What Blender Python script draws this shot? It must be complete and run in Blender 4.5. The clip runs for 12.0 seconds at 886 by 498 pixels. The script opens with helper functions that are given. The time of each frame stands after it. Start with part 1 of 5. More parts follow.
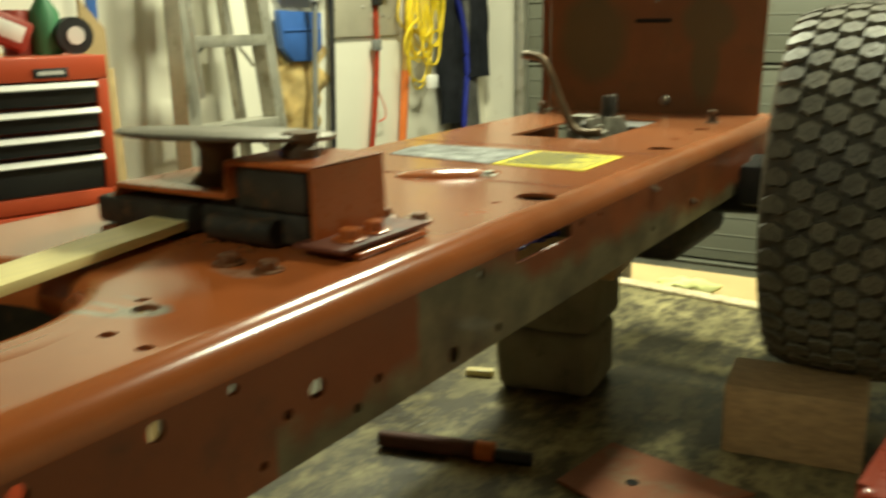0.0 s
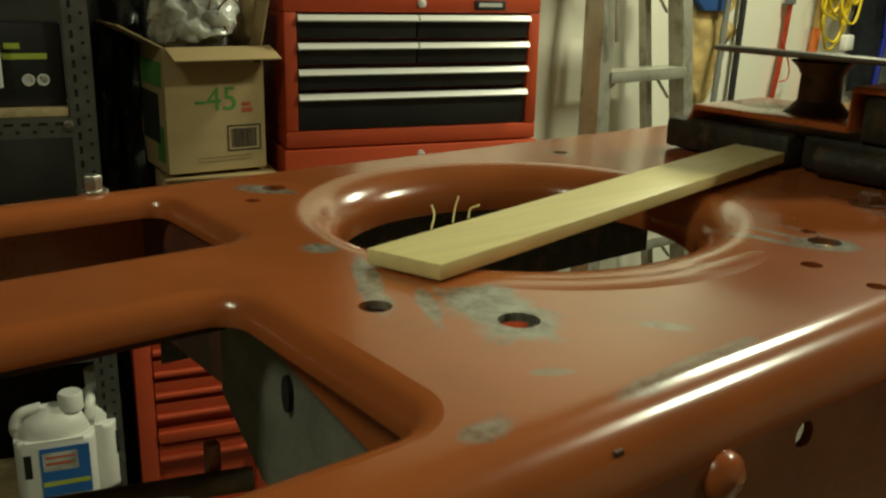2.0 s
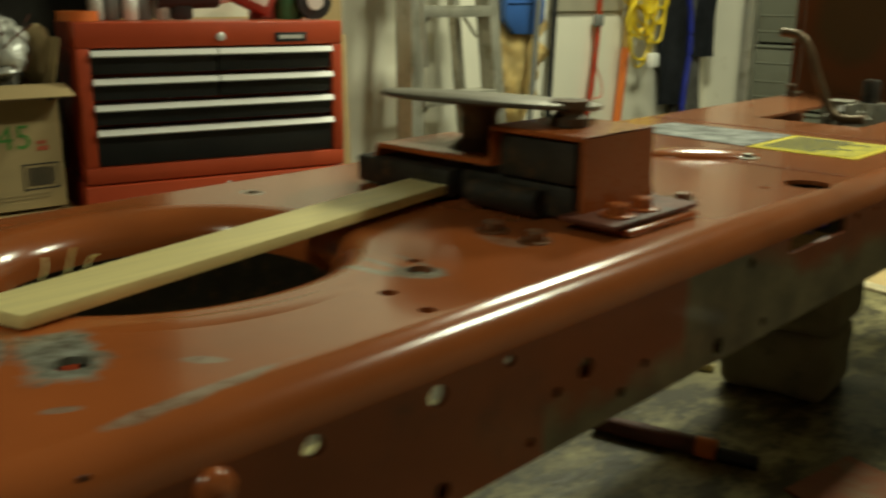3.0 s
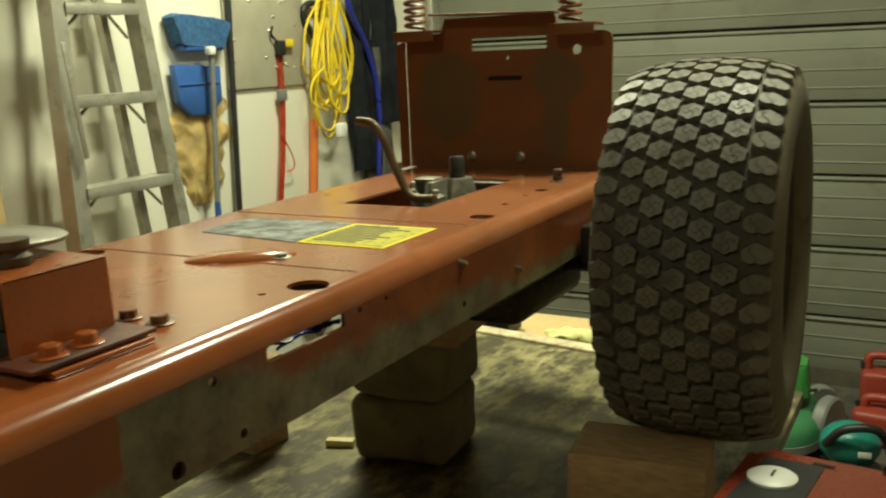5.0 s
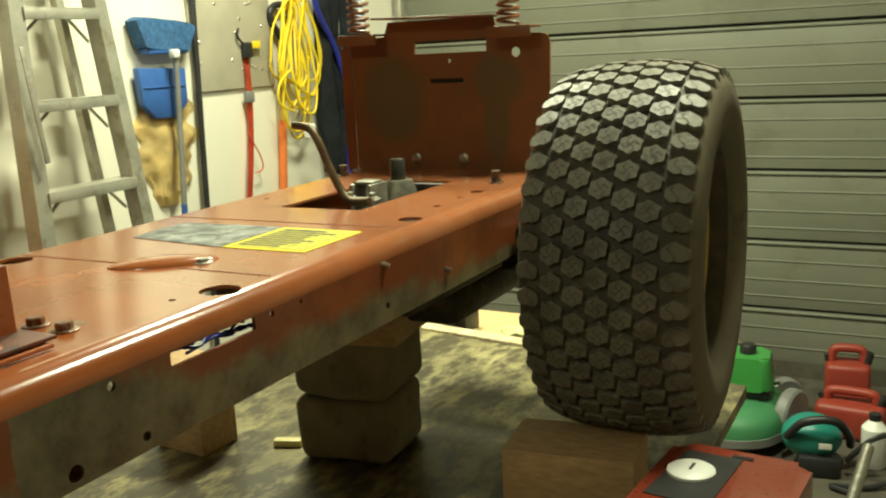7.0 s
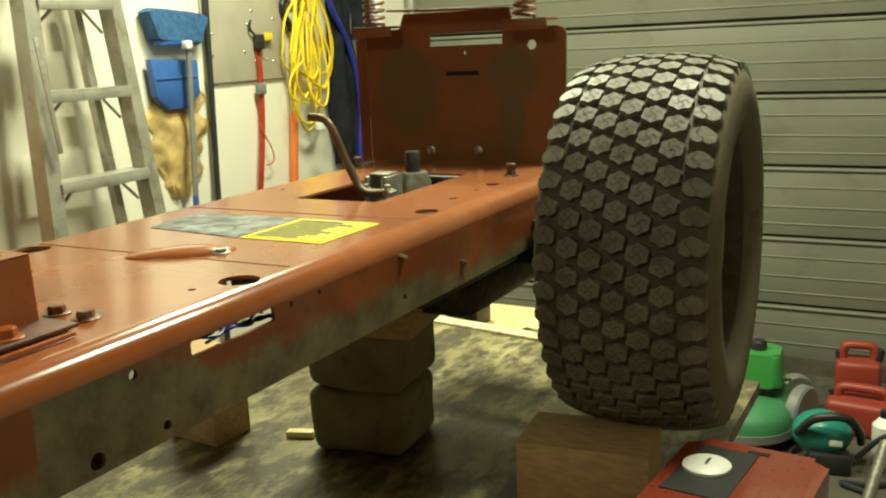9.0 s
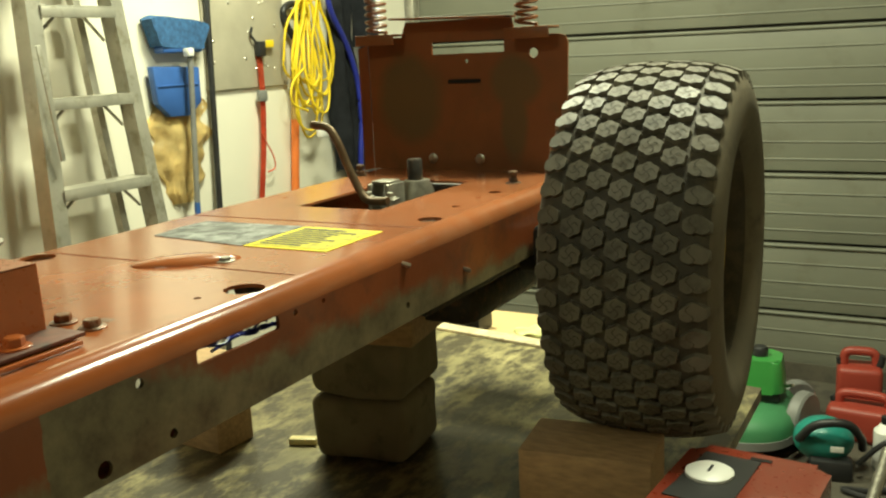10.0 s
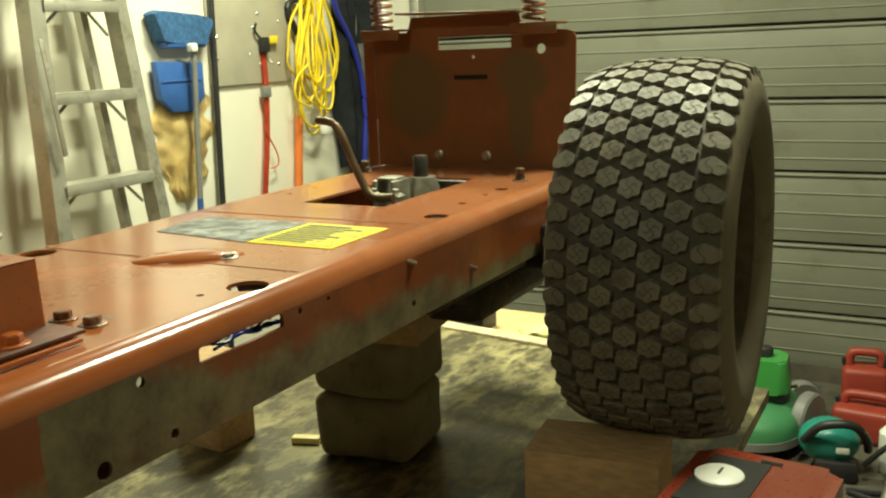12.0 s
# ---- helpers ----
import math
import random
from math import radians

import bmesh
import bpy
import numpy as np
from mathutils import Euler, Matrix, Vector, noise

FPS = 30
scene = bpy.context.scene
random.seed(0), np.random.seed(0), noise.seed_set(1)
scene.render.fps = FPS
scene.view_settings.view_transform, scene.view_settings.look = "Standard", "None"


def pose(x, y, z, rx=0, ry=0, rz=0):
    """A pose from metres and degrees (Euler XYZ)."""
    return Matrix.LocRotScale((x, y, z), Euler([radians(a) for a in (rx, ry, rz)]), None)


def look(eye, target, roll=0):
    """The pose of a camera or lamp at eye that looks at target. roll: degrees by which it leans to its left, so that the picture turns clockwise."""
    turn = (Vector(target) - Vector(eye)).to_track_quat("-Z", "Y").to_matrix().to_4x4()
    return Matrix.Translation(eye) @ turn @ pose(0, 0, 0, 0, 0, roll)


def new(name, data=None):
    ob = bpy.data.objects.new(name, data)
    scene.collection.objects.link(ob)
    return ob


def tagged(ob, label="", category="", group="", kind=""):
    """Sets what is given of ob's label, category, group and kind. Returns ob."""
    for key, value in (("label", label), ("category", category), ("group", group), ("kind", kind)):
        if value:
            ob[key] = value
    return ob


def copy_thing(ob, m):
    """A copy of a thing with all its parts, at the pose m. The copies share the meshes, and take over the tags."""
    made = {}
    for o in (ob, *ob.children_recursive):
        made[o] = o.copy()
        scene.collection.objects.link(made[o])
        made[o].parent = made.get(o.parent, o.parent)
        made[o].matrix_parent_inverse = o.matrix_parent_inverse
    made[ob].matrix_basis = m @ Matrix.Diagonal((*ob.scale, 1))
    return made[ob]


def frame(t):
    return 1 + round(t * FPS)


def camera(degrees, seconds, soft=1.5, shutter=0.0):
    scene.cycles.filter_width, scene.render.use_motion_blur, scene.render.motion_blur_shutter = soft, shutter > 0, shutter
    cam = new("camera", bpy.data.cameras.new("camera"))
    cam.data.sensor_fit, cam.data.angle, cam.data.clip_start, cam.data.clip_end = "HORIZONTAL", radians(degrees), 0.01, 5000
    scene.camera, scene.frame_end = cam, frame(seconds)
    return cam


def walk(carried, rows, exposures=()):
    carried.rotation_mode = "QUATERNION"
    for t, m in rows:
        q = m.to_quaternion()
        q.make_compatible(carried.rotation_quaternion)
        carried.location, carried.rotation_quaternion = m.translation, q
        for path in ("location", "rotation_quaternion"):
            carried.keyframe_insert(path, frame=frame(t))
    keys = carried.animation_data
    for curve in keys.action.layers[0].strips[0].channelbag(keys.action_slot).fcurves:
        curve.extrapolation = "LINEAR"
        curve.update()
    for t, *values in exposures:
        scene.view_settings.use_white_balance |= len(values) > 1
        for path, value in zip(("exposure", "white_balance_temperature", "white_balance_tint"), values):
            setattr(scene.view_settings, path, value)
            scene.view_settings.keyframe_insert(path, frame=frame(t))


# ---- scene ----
cam = camera(51.1, 12.0, soft=2.2, shutter=0.5)
PATH = [
    (0, (0.365, 0.273, 1.374), (-0.665, 1.917, 0.89), -1.0),
    (0.5, (0.269, 0.252, 1.338), (-0.899, 1.786, 0.809), -0.8),
    (1, (0.244, 0.232, 1.337), (-1.085, 1.609, 0.754), -0.4),
    (1.5, (0.181, 0.188, 1.32), (-1.303, 1.386, 0.716), 0.5),
    (2, (0.17, 0.18, 1.337), (-1.345, 1.353, 0.765), 1.3),
    (2.5, (0.211, 0.191, 1.355), (-1.268, 1.423, 0.811), 1.0),
    (3, (0.306, 0.259, 1.365), (-1.038, 1.642, 0.836), 0.4),
    (3.5, (0.386, 0.314, 1.383), (-0.831, 1.818, 0.878), -0.7),
    (5.3, (0.532, 0.414, 1.415), (-0.409, 2.129, 0.998), -2.6),
    (5.5, (0.559, 0.419, 1.417), (-0.383, 2.128, 0.98), -2.9),
    (6, (0.575, 0.424, 1.409), (-0.345, 2.142, 0.958), -2.8),
    (6.5, (0.572, 0.422, 1.412), (-0.357, 2.138, 0.971), -2.9),
    (7, (0.575, 0.423, 1.418), (-0.358, 2.141, 0.998), -3.0),
    (7.5, (0.569, 0.421, 1.415), (-0.374, 2.13, 0.981), -2.8),
    (9.5, (0.564, 0.416, 1.418), (-0.383, 2.125, 0.99), -2.6),
    (10, (0.563, 0.413, 1.42), (-0.385, 2.124, 1.0), -2.7),
    (10.5, (0.556, 0.422, 1.42), (-0.396, 2.129, 0.997), -2.7),
    (11, (0.55, 0.425, 1.419), (-0.398, 2.136, 1.001), -2.4),
    (11.5, (0.551, 0.425, 1.418), (-0.399, 2.133, 0.996), -2.3),
    (12, (0.55, 0.426, 1.416), (-0.402, 2.133, 0.992), -2.4),
]
walk(cam, [(t, look(eye, target, roll)) for t, eye, target, roll in PATH],
     [(0, -0.05), (0.6, -0.15), (1.2, -0.3), (2.0, -0.66), (3.0, -0.90), (3.7, -0.75), (5.4, -0.22), (6.5, 0.12), (12, 0.13)])

# ---------------------------------------------------------------- light
world = bpy.data.worlds.new("world")
scene.world = world
world.use_nodes = True
world.node_tree.nodes["Background"].inputs[0].default_value = (1.0, 0.86, 0.62, 1)
world.node_tree.nodes["Background"].inputs[1].default_value = 0.08


def area_lamp(name, x, y, z, sx, sy, watts, colour):
    data = bpy.data.lights.new(name, "AREA")
    data.shape, data.size, data.size_y = "RECTANGLE", sx, sy
    data.energy, data.color = watts, colour
    ob = new(name, data)
    ob.matrix_world = pose(x, y, z)
    return ob


WARM = (0.95, 1.0, 0.69)
# Out of view; placed from the highlights along the deck shoulder.
area_lamp("unseen_lamp", 0.28, 2.24, 2.76, 0.26, 0.40, 46, WARM)
# Added lamp, no source in view: brightens the white wall and ladder.
area_lamp("unseen_lamp", -1.00, 2.80, 2.76, 0.30, 0.45, 66, WARM)
# Added fill from behind the camera, for faces turned towards it.
area_lamp("unseen_lamp", -0.10, -0.75, 2.76, 0.30, 0.50, 17, WARM)


# ---------------------------------------------------------------- helpers
def thing(name, at, label, category, group="", turn=0.0):
    ob = new(name)
    ob.empty_display_size = 0.05
    ob.matrix_basis = pose(*at, 0, 0, turn)
    return tagged(ob, label, category, group)


def finish(bm, name, angle=38):
    bmesh.ops.recalc_face_normals(bm, faces=bm.faces[:])
    me = bpy.data.meshes.new(name)
    bm.to_mesh(me)
    bm.free()
    me.polygons.foreach_set("use_smooth", [True] * len(me.polygons))
    me.set_sharp_from_angle(angle=radians(angle))
    return me


def part(name, bm, material, parent=None, label="", angle=38):
    ob = new(name, finish(bm, name, angle))
    ob.data.materials.append(material)
    ob.parent = parent
    if label:
        ob["label"] = label
    return ob


def structure(name, bm, material, label=""):
    ob = part(name, bm, material)
    return tagged(ob, label, "", "", "structure")


def solo(name, bm, material, label, category, group=""):
    return tagged(part(name, bm, material), label, category, group)


def box(bm, c, s, bevel=0.0, m=None, seg=2):
    """A box of size s round c, with its edges rounded by bevel."""
    got = bmesh.ops.create_cube(bm, size=1.0)["verts"]
    mat = Matrix.Translation(c) @ Matrix.Diagonal((*s, 1))
    bmesh.ops.transform(bm, matrix=mat, verts=got)
    if bevel:
        edges = list({e for v in got for e in v.link_edges})
        out = bmesh.ops.bevel(bm, geom=edges, offset=bevel, segments=seg, profile=0.5, affect="EDGES")
        got = list({v for f in out["faces"] for v in f.verts} | {v for v in got if v.is_valid})
    if m is not None:
        bmesh.ops.transform(bm, matrix=m, verts=got)
    return got


def span(bm, x0, x1, y0, y1, z0, z1, bevel=0.0, m=None, seg=2):
    return box(bm, ((x0 + x1) / 2, (y0 + y1) / 2, (z0 + z1) / 2), (x1 - x0, y1 - y0, z1 - z0), bevel, m, seg)


def rod(bm, a, b, r0, r1=None, n=16):
    a, b = Vector(a), Vector(b)
    d = b - a
    m = Matrix.Translation((a + b) / 2) @ d.to_track_quat("Z", "Y").to_matrix().to_4x4()
    return bmesh.ops.create_cone(bm, cap_ends=True, segments=n, radius1=r0, radius2=r0 if r1 is None else r1, depth=d.length, matrix=m)["verts"]


def lathe(bm, profile, m=None, n=32):
    """Turns (radius, height) pairs round z."""
    rings = []
    for r, z in profile:
        ring = [bm.verts.new((r * math.cos(2 * math.pi * i / n), r * math.sin(2 * math.pi * i / n), z)) for i in range(n)]
        rings.append(ring)
    for p, q in zip(rings, rings[1:]):
        for i in range(n):
            bm.faces.new((p[i], p[(i + 1) % n], q[(i + 1) % n], q[i]))
    if profile[0][0] > 0:
        bm.faces.new(rings[0][::-1])
    if profile[-1][0] > 0:
        bm.faces.new(rings[-1])
    if m is not None:
        bmesh.ops.transform(bm, matrix=m, verts=[v for ring in rings for v in ring])
    return [v for ring in rings for v in ring]


def tube(bm, points, r, n=10, closed=False):
    """A round bar along a list of points."""
    pts = [Vector(p) for p in points]
    rings, up = [], Vector((0, 0, 1))
    for i, p in enumerate(pts):
        if closed:
            d = pts[(i + 1) % len(pts)] - pts[i - 1]
        else:
            d = pts[min(i + 1, len(pts) - 1)] - pts[max(i - 1, 0)]
        d.normalize()
        side = d.cross(up)
        if side.length < 0.05:
            side = d.cross(Vector((1, 0, 0)))
        side.normalize()
        over = side.cross(d)
        rings.append([bm.verts.new(p + r * (math.cos(2 * math.pi * k / n) * side + math.sin(2 * math.pi * k / n) * over)) for k in range(n)])
    pairs = list(zip(rings, rings[1:])) + ([(rings[-1], rings[0])] if closed else [])
    for p, q in pairs:
        for k in range(n):
            bm.faces.new((p[k], p[(k + 1) % n], q[(k + 1) % n], q[k]))
    if not closed:
        bm.faces.new(rings[0][::-1])
        bm.faces.new(rings[-1])


def smooth_path(points, steps=8):
    """Catmull-Rom through the points."""
    p = [Vector(q) for q in points]
    p = [2 * p[0] - p[1]] + p + [2 * p[-1] - p[-2]]
    out = []
    for a, b, c, d in zip(p, p[1:], p[2:], p[3:]):
        for i in range(steps):
            t = i / steps
            out.append(0.5 * (2 * b + (c - a) * t + (2 * a - 5 * b + 4 * c - d) * t * t + (3 * b - 3 * c + d - a) * t ** 3))
    return out + [p[-2]]


def prism(bm, outline, z0, z1, m=None):
    """An upright prism on a flat outline of (x, y)."""
    low = [bm.verts.new((x, y, z0)) for x, y in outline]
    top = [bm.verts.new((x, y, z1)) for x, y in outline]
    n = len(outline)
    bm.faces.new(low[::-1])
    bm.faces.new(top)
    for i in range(n):
        bm.faces.new((low[i], low[(i + 1) % n], top[(i + 1) % n], top[i]))
    if m is not None:
        bmesh.ops.transform(bm, matrix=m, verts=low + top)
    return low + top


def rough(bm, amount, scale, seed=0.0):
    for v in bm.verts:
        v.co += amount * noise.noise_vector(v.co * scale + Vector((seed, seed, 0)))


def sheet(bm, x, y0, y1, z0, z1, ny, nz, depth):
    """An upright sheet of cloth or plastic facing +x; depth(u, v) pushes it out."""
    grid = [[bm.verts.new((x + depth(i / ny, k / nz), y0 + (y1 - y0) * i / ny, z0 + (z1 - z0) * k / nz)) for k in range(nz + 1)] for i in range(ny + 1)]
    for i in range(ny):
        for k in range(nz):
            bm.faces.new((grid[i][k], grid[i + 1][k], grid[i + 1][k + 1], grid[i][k + 1]))
    return grid


def hexbolt(bm, at, r=0.008, h=0.006, washer=True, axis=(0, 0, 1)):
    q = Vector(axis).to_track_quat("Z", "Y").to_matrix().to_4x4()
    m = Matrix.Translation(at) @ q
    if washer:
        lathe(bm, [(r * 1.55, 0), (r * 1.55, 0.0012), (r * 1.4, 0.0018)], m, 20)
    lathe(bm, [(r, 0.0015), (r, h), (r * 0.85, h + 0.0012)], m, 6)


# ---------------------------------------------------------------- materials
def material(name, colour, rough_at=0.6, metal=0.0, vary=0.25, scale=8.0, bump=0.15, fine=90.0, dirt=None, dirt_share=0.45, coat=0.0, spread=0.1, stretch=(1, 1, 1), alpha=None):
    """Colour with broad and fine variation, optional dirt colour, uneven roughness and fine relief."""
    m = bpy.data.materials.new(name)
    m.use_nodes = True
    nt = m.node_tree
    n, l = nt.nodes, nt.links
    b = n["Principled BSDF"]
    tc, mp = n.new("ShaderNodeTexCoord"), n.new("ShaderNodeMapping")
    mp.inputs["Scale"].default_value = stretch
    l.new(tc.outputs["Object"], mp.inputs["Vector"])
    big, small = n.new("ShaderNodeTexNoise"), n.new("ShaderNodeTexNoise")
    for node, s, d in ((big, scale, 6), (small, fine, 4)):
        node.inputs["Scale"].default_value, node.inputs["Detail"].default_value = s, d
        l.new(mp.outputs[0], node.inputs["Vector"])
    ramp = n.new("ShaderNodeValToRGB")
    ramp.color_ramp.elements[0].position, ramp.color_ramp.elements[1].position = 0.3, 0.7
    ramp.color_ramp.elements[0].color = (*[c * (1 - vary) for c in colour], 1)
    ramp.color_ramp.elements[1].color = (*[min(1, c * (1 + vary)) for c in colour], 1)
    l.new(big.outputs["Fac"], ramp.inputs[0])
    out = ramp.outputs[0]
    if dirt:
        mask, mix, mul = n.new("ShaderNodeValToRGB"), n.new("ShaderNodeMixRGB"), n.new("ShaderNodeTexNoise")
        mul.inputs["Scale"].default_value, mul.inputs["Detail"].default_value, mul.inputs["Roughness"].default_value = scale * 1.7, 8, 0.65
        l.new(mp.outputs[0], mul.inputs["Vector"])
        mask.color_ramp.elements[0].position, mask.color_ramp.elements[1].position = 1 - dirt_share - 0.06, 1 - dirt_share + 0.1
        l.new(mul.outputs["Fac"], mask.inputs[0])
        l.new(mask.outputs[0], mix.inputs[0])
        l.new(out, mix.inputs[1])
        mix.inputs[2].default_value = (*dirt, 1)
        out = mix.outputs[0]
    l.new(out, b.inputs["Base Color"])
    rr = n.new("ShaderNodeMapRange")
    rr.inputs["To Min"].default_value, rr.inputs["To Max"].default_value = max(0.02, rough_at - spread), min(1, rough_at + spread)
    l.new(small.outputs["Fac"], rr.inputs["Value"])
    l.new(rr.outputs[0], b.inputs["Roughness"])
    b.inputs["Metallic"].default_value = metal
    b.inputs["Coat Weight"].default_value = coat
    b.inputs["Coat Roughness"].default_value = 0.09
    if alpha is not None:
        b.inputs["Alpha"].default_value = alpha
    if bump:
        bp = n.new("ShaderNodeBump")
        bp.inputs["Strength"].default_value, bp.inputs["Distance"].default_value = bump, 0.002
        l.new(small.outputs["Fac"], bp.inputs["Height"])
        l.new(bp.outputs[0], b.inputs["Normal"])
    return m


RED = (0.42, 0.104, 0.024)
M_paint = material("tractor_paint", RED, 0.30, 0, 0.16, 7, 0.04, 160, (0.34, 0.105, 0.030), 0.36, coat=0.3)
# Tractor red taken darker: the shade on the near flank is in the colour.
M_side = material("shaded_side_paint", (0.27, 0.070, 0.021), 0.40, 0, 0.22, 7, 0.08, 160, (0.15, 0.05, 0.022), 0.42, coat=0.3)
M_dusty = material("dusty_paint", (0.34, 0.12, 0.06), 0.55, 0, 0.2, 9, 0.1, 160, (0.30, 0.20, 0.12), 0.42)
M_primer = material("bare_primer", (0.20, 0.20, 0.17), 0.5, 0.1, 0.3, 40, 0.2, 300)
M_olive = material("grimy_bare_steel", (0.13, 0.105, 0.06), 0.5, 0.1, 0.35, 14, 0.2, 200, (0.20, 0.07, 0.03), 0.36)
# Darker red with near-black patches, mostly for parts inside the frame.
M_inner = material("dark_inner_paint", (0.13, 0.035, 0.018), 0.6, 0, 0.4, 12, 0.2, 120, (0.03, 0.025, 0.02), 0.45)
M_steel = material("bright_steel", (0.55, 0.52, 0.46), 0.33, 1.0, 0.25, 30, 0.1, 200)
M_rust = material("rusty_steel", (0.14, 0.085, 0.045), 0.6, 0.35, 0.4, 30, 0.3, 200, (0.08, 0.07, 0.06), 0.45)
# Black grease; also colours the added pieces that stand for shade.
M_grime_shade = material("grease_and_shade_black", (0.03, 0.026, 0.02), 0.55, 0.0, 0.5, 34, 0.6, 130, (0.11, 0.06, 0.028), 0.42)
# Near-black colour holding the shade between frame and wheel.
M_gap_shade = material("gap_shade_black", (0.012, 0.010, 0.008), 0.7, 0.0, 0.5, 30, 0.3, 150)
M_cast = material("cast_aluminium", (0.36, 0.34, 0.28), 0.5, 0.7, 0.3, 30, 0.3, 220, (0.12, 0.1, 0.07), 0.35)
M_wornbolt = material("worn_bolt_paint", (0.20, 0.075, 0.03), 0.35, 0.3, 0.3, 60, 0.2, 220, (0.34, 0.30, 0.24), 0.42)
M_lever = material("bare_dark_steel", (0.13, 0.085, 0.045), 0.45, 0.5, 0.3, 30, 0.2, 200)
M_disc = material("dull_steel_disc", (0.22, 0.20, 0.165), 0.5, 0.7, 0.25, 20, 0.15, 160, (0.12, 0.08, 0.05), 0.38)
M_pine = material("fresh_pine", (0.93, 0.79, 0.38), 0.42, 0, 0.07, 6, 0.1, 60, stretch=(40, 2.2, 40))
M_rubber = material("tyre_rubber", (0.065, 0.055, 0.039), 0.7, 0, 0.35, 18, 0.35, 160, (0.10, 0.08, 0.05), 0.45)
M_sidewall = material("dusty_sidewall", (0.15, 0.125, 0.082), 0.7, 0, 0.2, 8, 0.15, 120, (0.08, 0.066, 0.044), 0.4)
M_lug = material("worn_tread", (0.155, 0.14, 0.105), 0.5, 0, 0.3, 18, 0.35, 160, (0.08, 0.07, 0.05), 0.42)
M_rim = material("cream_rim", (0.55, 0.40, 0.10), 0.45, 0, 0.2, 12, 0.1, 80)
M_block = material("sawn_timber", (0.46, 0.29, 0.14), 0.6, 0, 0.2, 10, 0.35, 90, (0.42, 0.30, 0.18), 0.36, stretch=(4, 14, 14))
M_stone = material("dusty_concrete", (0.26, 0.22, 0.145), 0.9, 0, 0.25, 14, 0.5, 90, (0.15, 0.12, 0.08), 0.4)
M_bench = material("stained_plywood", (0.33, 0.285, 0.14), 0.36, 0, 0.45, 9, 0.5, 70, (0.075, 0.062, 0.035), 0.54, stretch=(1.6, 0.8, 1))
M_edge = material("splintered_edge", (0.62, 0.52, 0.33), 0.8, 0, 0.3, 22, 0.6, 120, (0.3, 0.22, 0.12), 0.4)
M_floor = material("garage_concrete", (0.085, 0.075, 0.055), 0.8, 0, 0.35, 3, 0.3, 60, (0.04, 0.035, 0.03), 0.45)
M_wall = material("white_wall_paint", (0.78, 0.74, 0.62), 0.7, 0, 0.05, 3, 0.12, 40, (0.60, 0.54, 0.42), 0.30)
M_recess = material("dark_backdrop", (0.045, 0.040, 0.032), 0.85, 0, 0.3, 6, 0.2, 50)
# Unseen walls and ceiling, kept pale to bounce light into the room.
M_bare = material("pale_wall_board", (0.52, 0.47, 0.36), 0.85, 0, 0.2, 3, 0.2, 50)
M_ceil = material("ceiling_board", (0.50, 0.46, 0.36), 0.85, 0, 0.08, 3, 0.1, 50)
M_door = material("garage_door_paint", (0.185, 0.187, 0.145), 0.5, 0, 0.10, 2.5, 0.12, 40, (0.145, 0.138, 0.10), 0.40)
M_gap = material("door_gasket", (0.05, 0.045, 0.035), 0.8)
M_chest = material("tool_chest_red", (0.60, 0.082, 0.028), 0.38, 0, 0.10, 5, 0.05, 80, coat=0.3)
M_chest_dark = material("chest_seam", (0.10, 0.02, 0.012), 0.6)
M_drawer = material("black_drawer", (0.022, 0.022, 0.022), 0.38, 0, 0.25, 8, 0.06, 90)
M_chrome = material("chrome_trim", (0.90, 0.88, 0.84), 0.25, 0.15, 0.03, 12, 0.0, 60, spread=0.02)
M_card = material("cardboard", (0.46, 0.33, 0.16), 0.85, 0, 0.08, 6, 0.2, 150, stretch=(1, 1, 3))
M_card_in = material("cardboard_shade", (0.36, 0.26, 0.13), 0.9, 0, 0.1, 6, 0.2, 120)
M_green = material("green_print", (0.10, 0.30, 0.06), 0.8)
M_ink = material("black_print", (0.03, 0.03, 0.03), 0.7)
M_redink = material("red_print", (0.55, 0.12, 0.06), 0.8)
M_rack = material("galvanised_angle", (0.15, 0.145, 0.13), 0.5, 0.6, 0.2, 25, 0.1, 120)
M_hole = material("slot_shadow", (0.012, 0.011, 0.01), 0.9)
M_shelf = material("chipboard", (0.50, 0.38, 0.20), 0.8, 0, 0.2, 40, 0.3, 120)
M_black = material("black_plastic", (0.02, 0.02, 0.021), 0.45, 0, 0.3, 12, 0.15, 90)
M_sack = material("black_sheeting", (0.035, 0.035, 0.033), 0.3, 0, 0.3, 12, 0.3, 60)
M_grey = material("grey_plastic", (0.20, 0.20, 0.19), 0.5, 0, 0.2, 10, 0.1, 90)
M_white = material("white_plastic", (0.80, 0.79, 0.74), 0.4, 0, 0.05, 8, 0.05, 60)
M_blue = material("blue_plastic", (0.035, 0.11, 0.36), 0.45, 0, 0.15, 10, 0.1, 80)
M_label = material("blue_label", (0.03, 0.16, 0.50), 0.4, 0, 0.1, 10, 0.02, 80)
M_lime = material("lime_print", (0.50, 0.58, 0.08), 0.5)
M_alu = material("aluminium", (0.50, 0.48, 0.41), 0.42, 0.6, 0.18, 9, 0.08, 110, (0.32, 0.29, 0.21), 0.42)
M_bristle = material("blue_bristles", (0.03, 0.10, 0.24), 0.85, 0, 0.35, 60, 0.6, 200)
M_bag = material("amber_bag", (0.80, 0.60, 0.27), 0.4, 0, 0.3, 12, 0.3, 70, (0.66, 0.36, 0.10), 0.30)
M_film = material("clear_white_bag", (0.46, 0.45, 0.41), 0.22, 0, 0.55, 22, 0.3, 60)
M_board = material("grey_pegboard", (0.42, 0.38, 0.29), 0.8, 0, 0.12, 7, 0.2, 70)
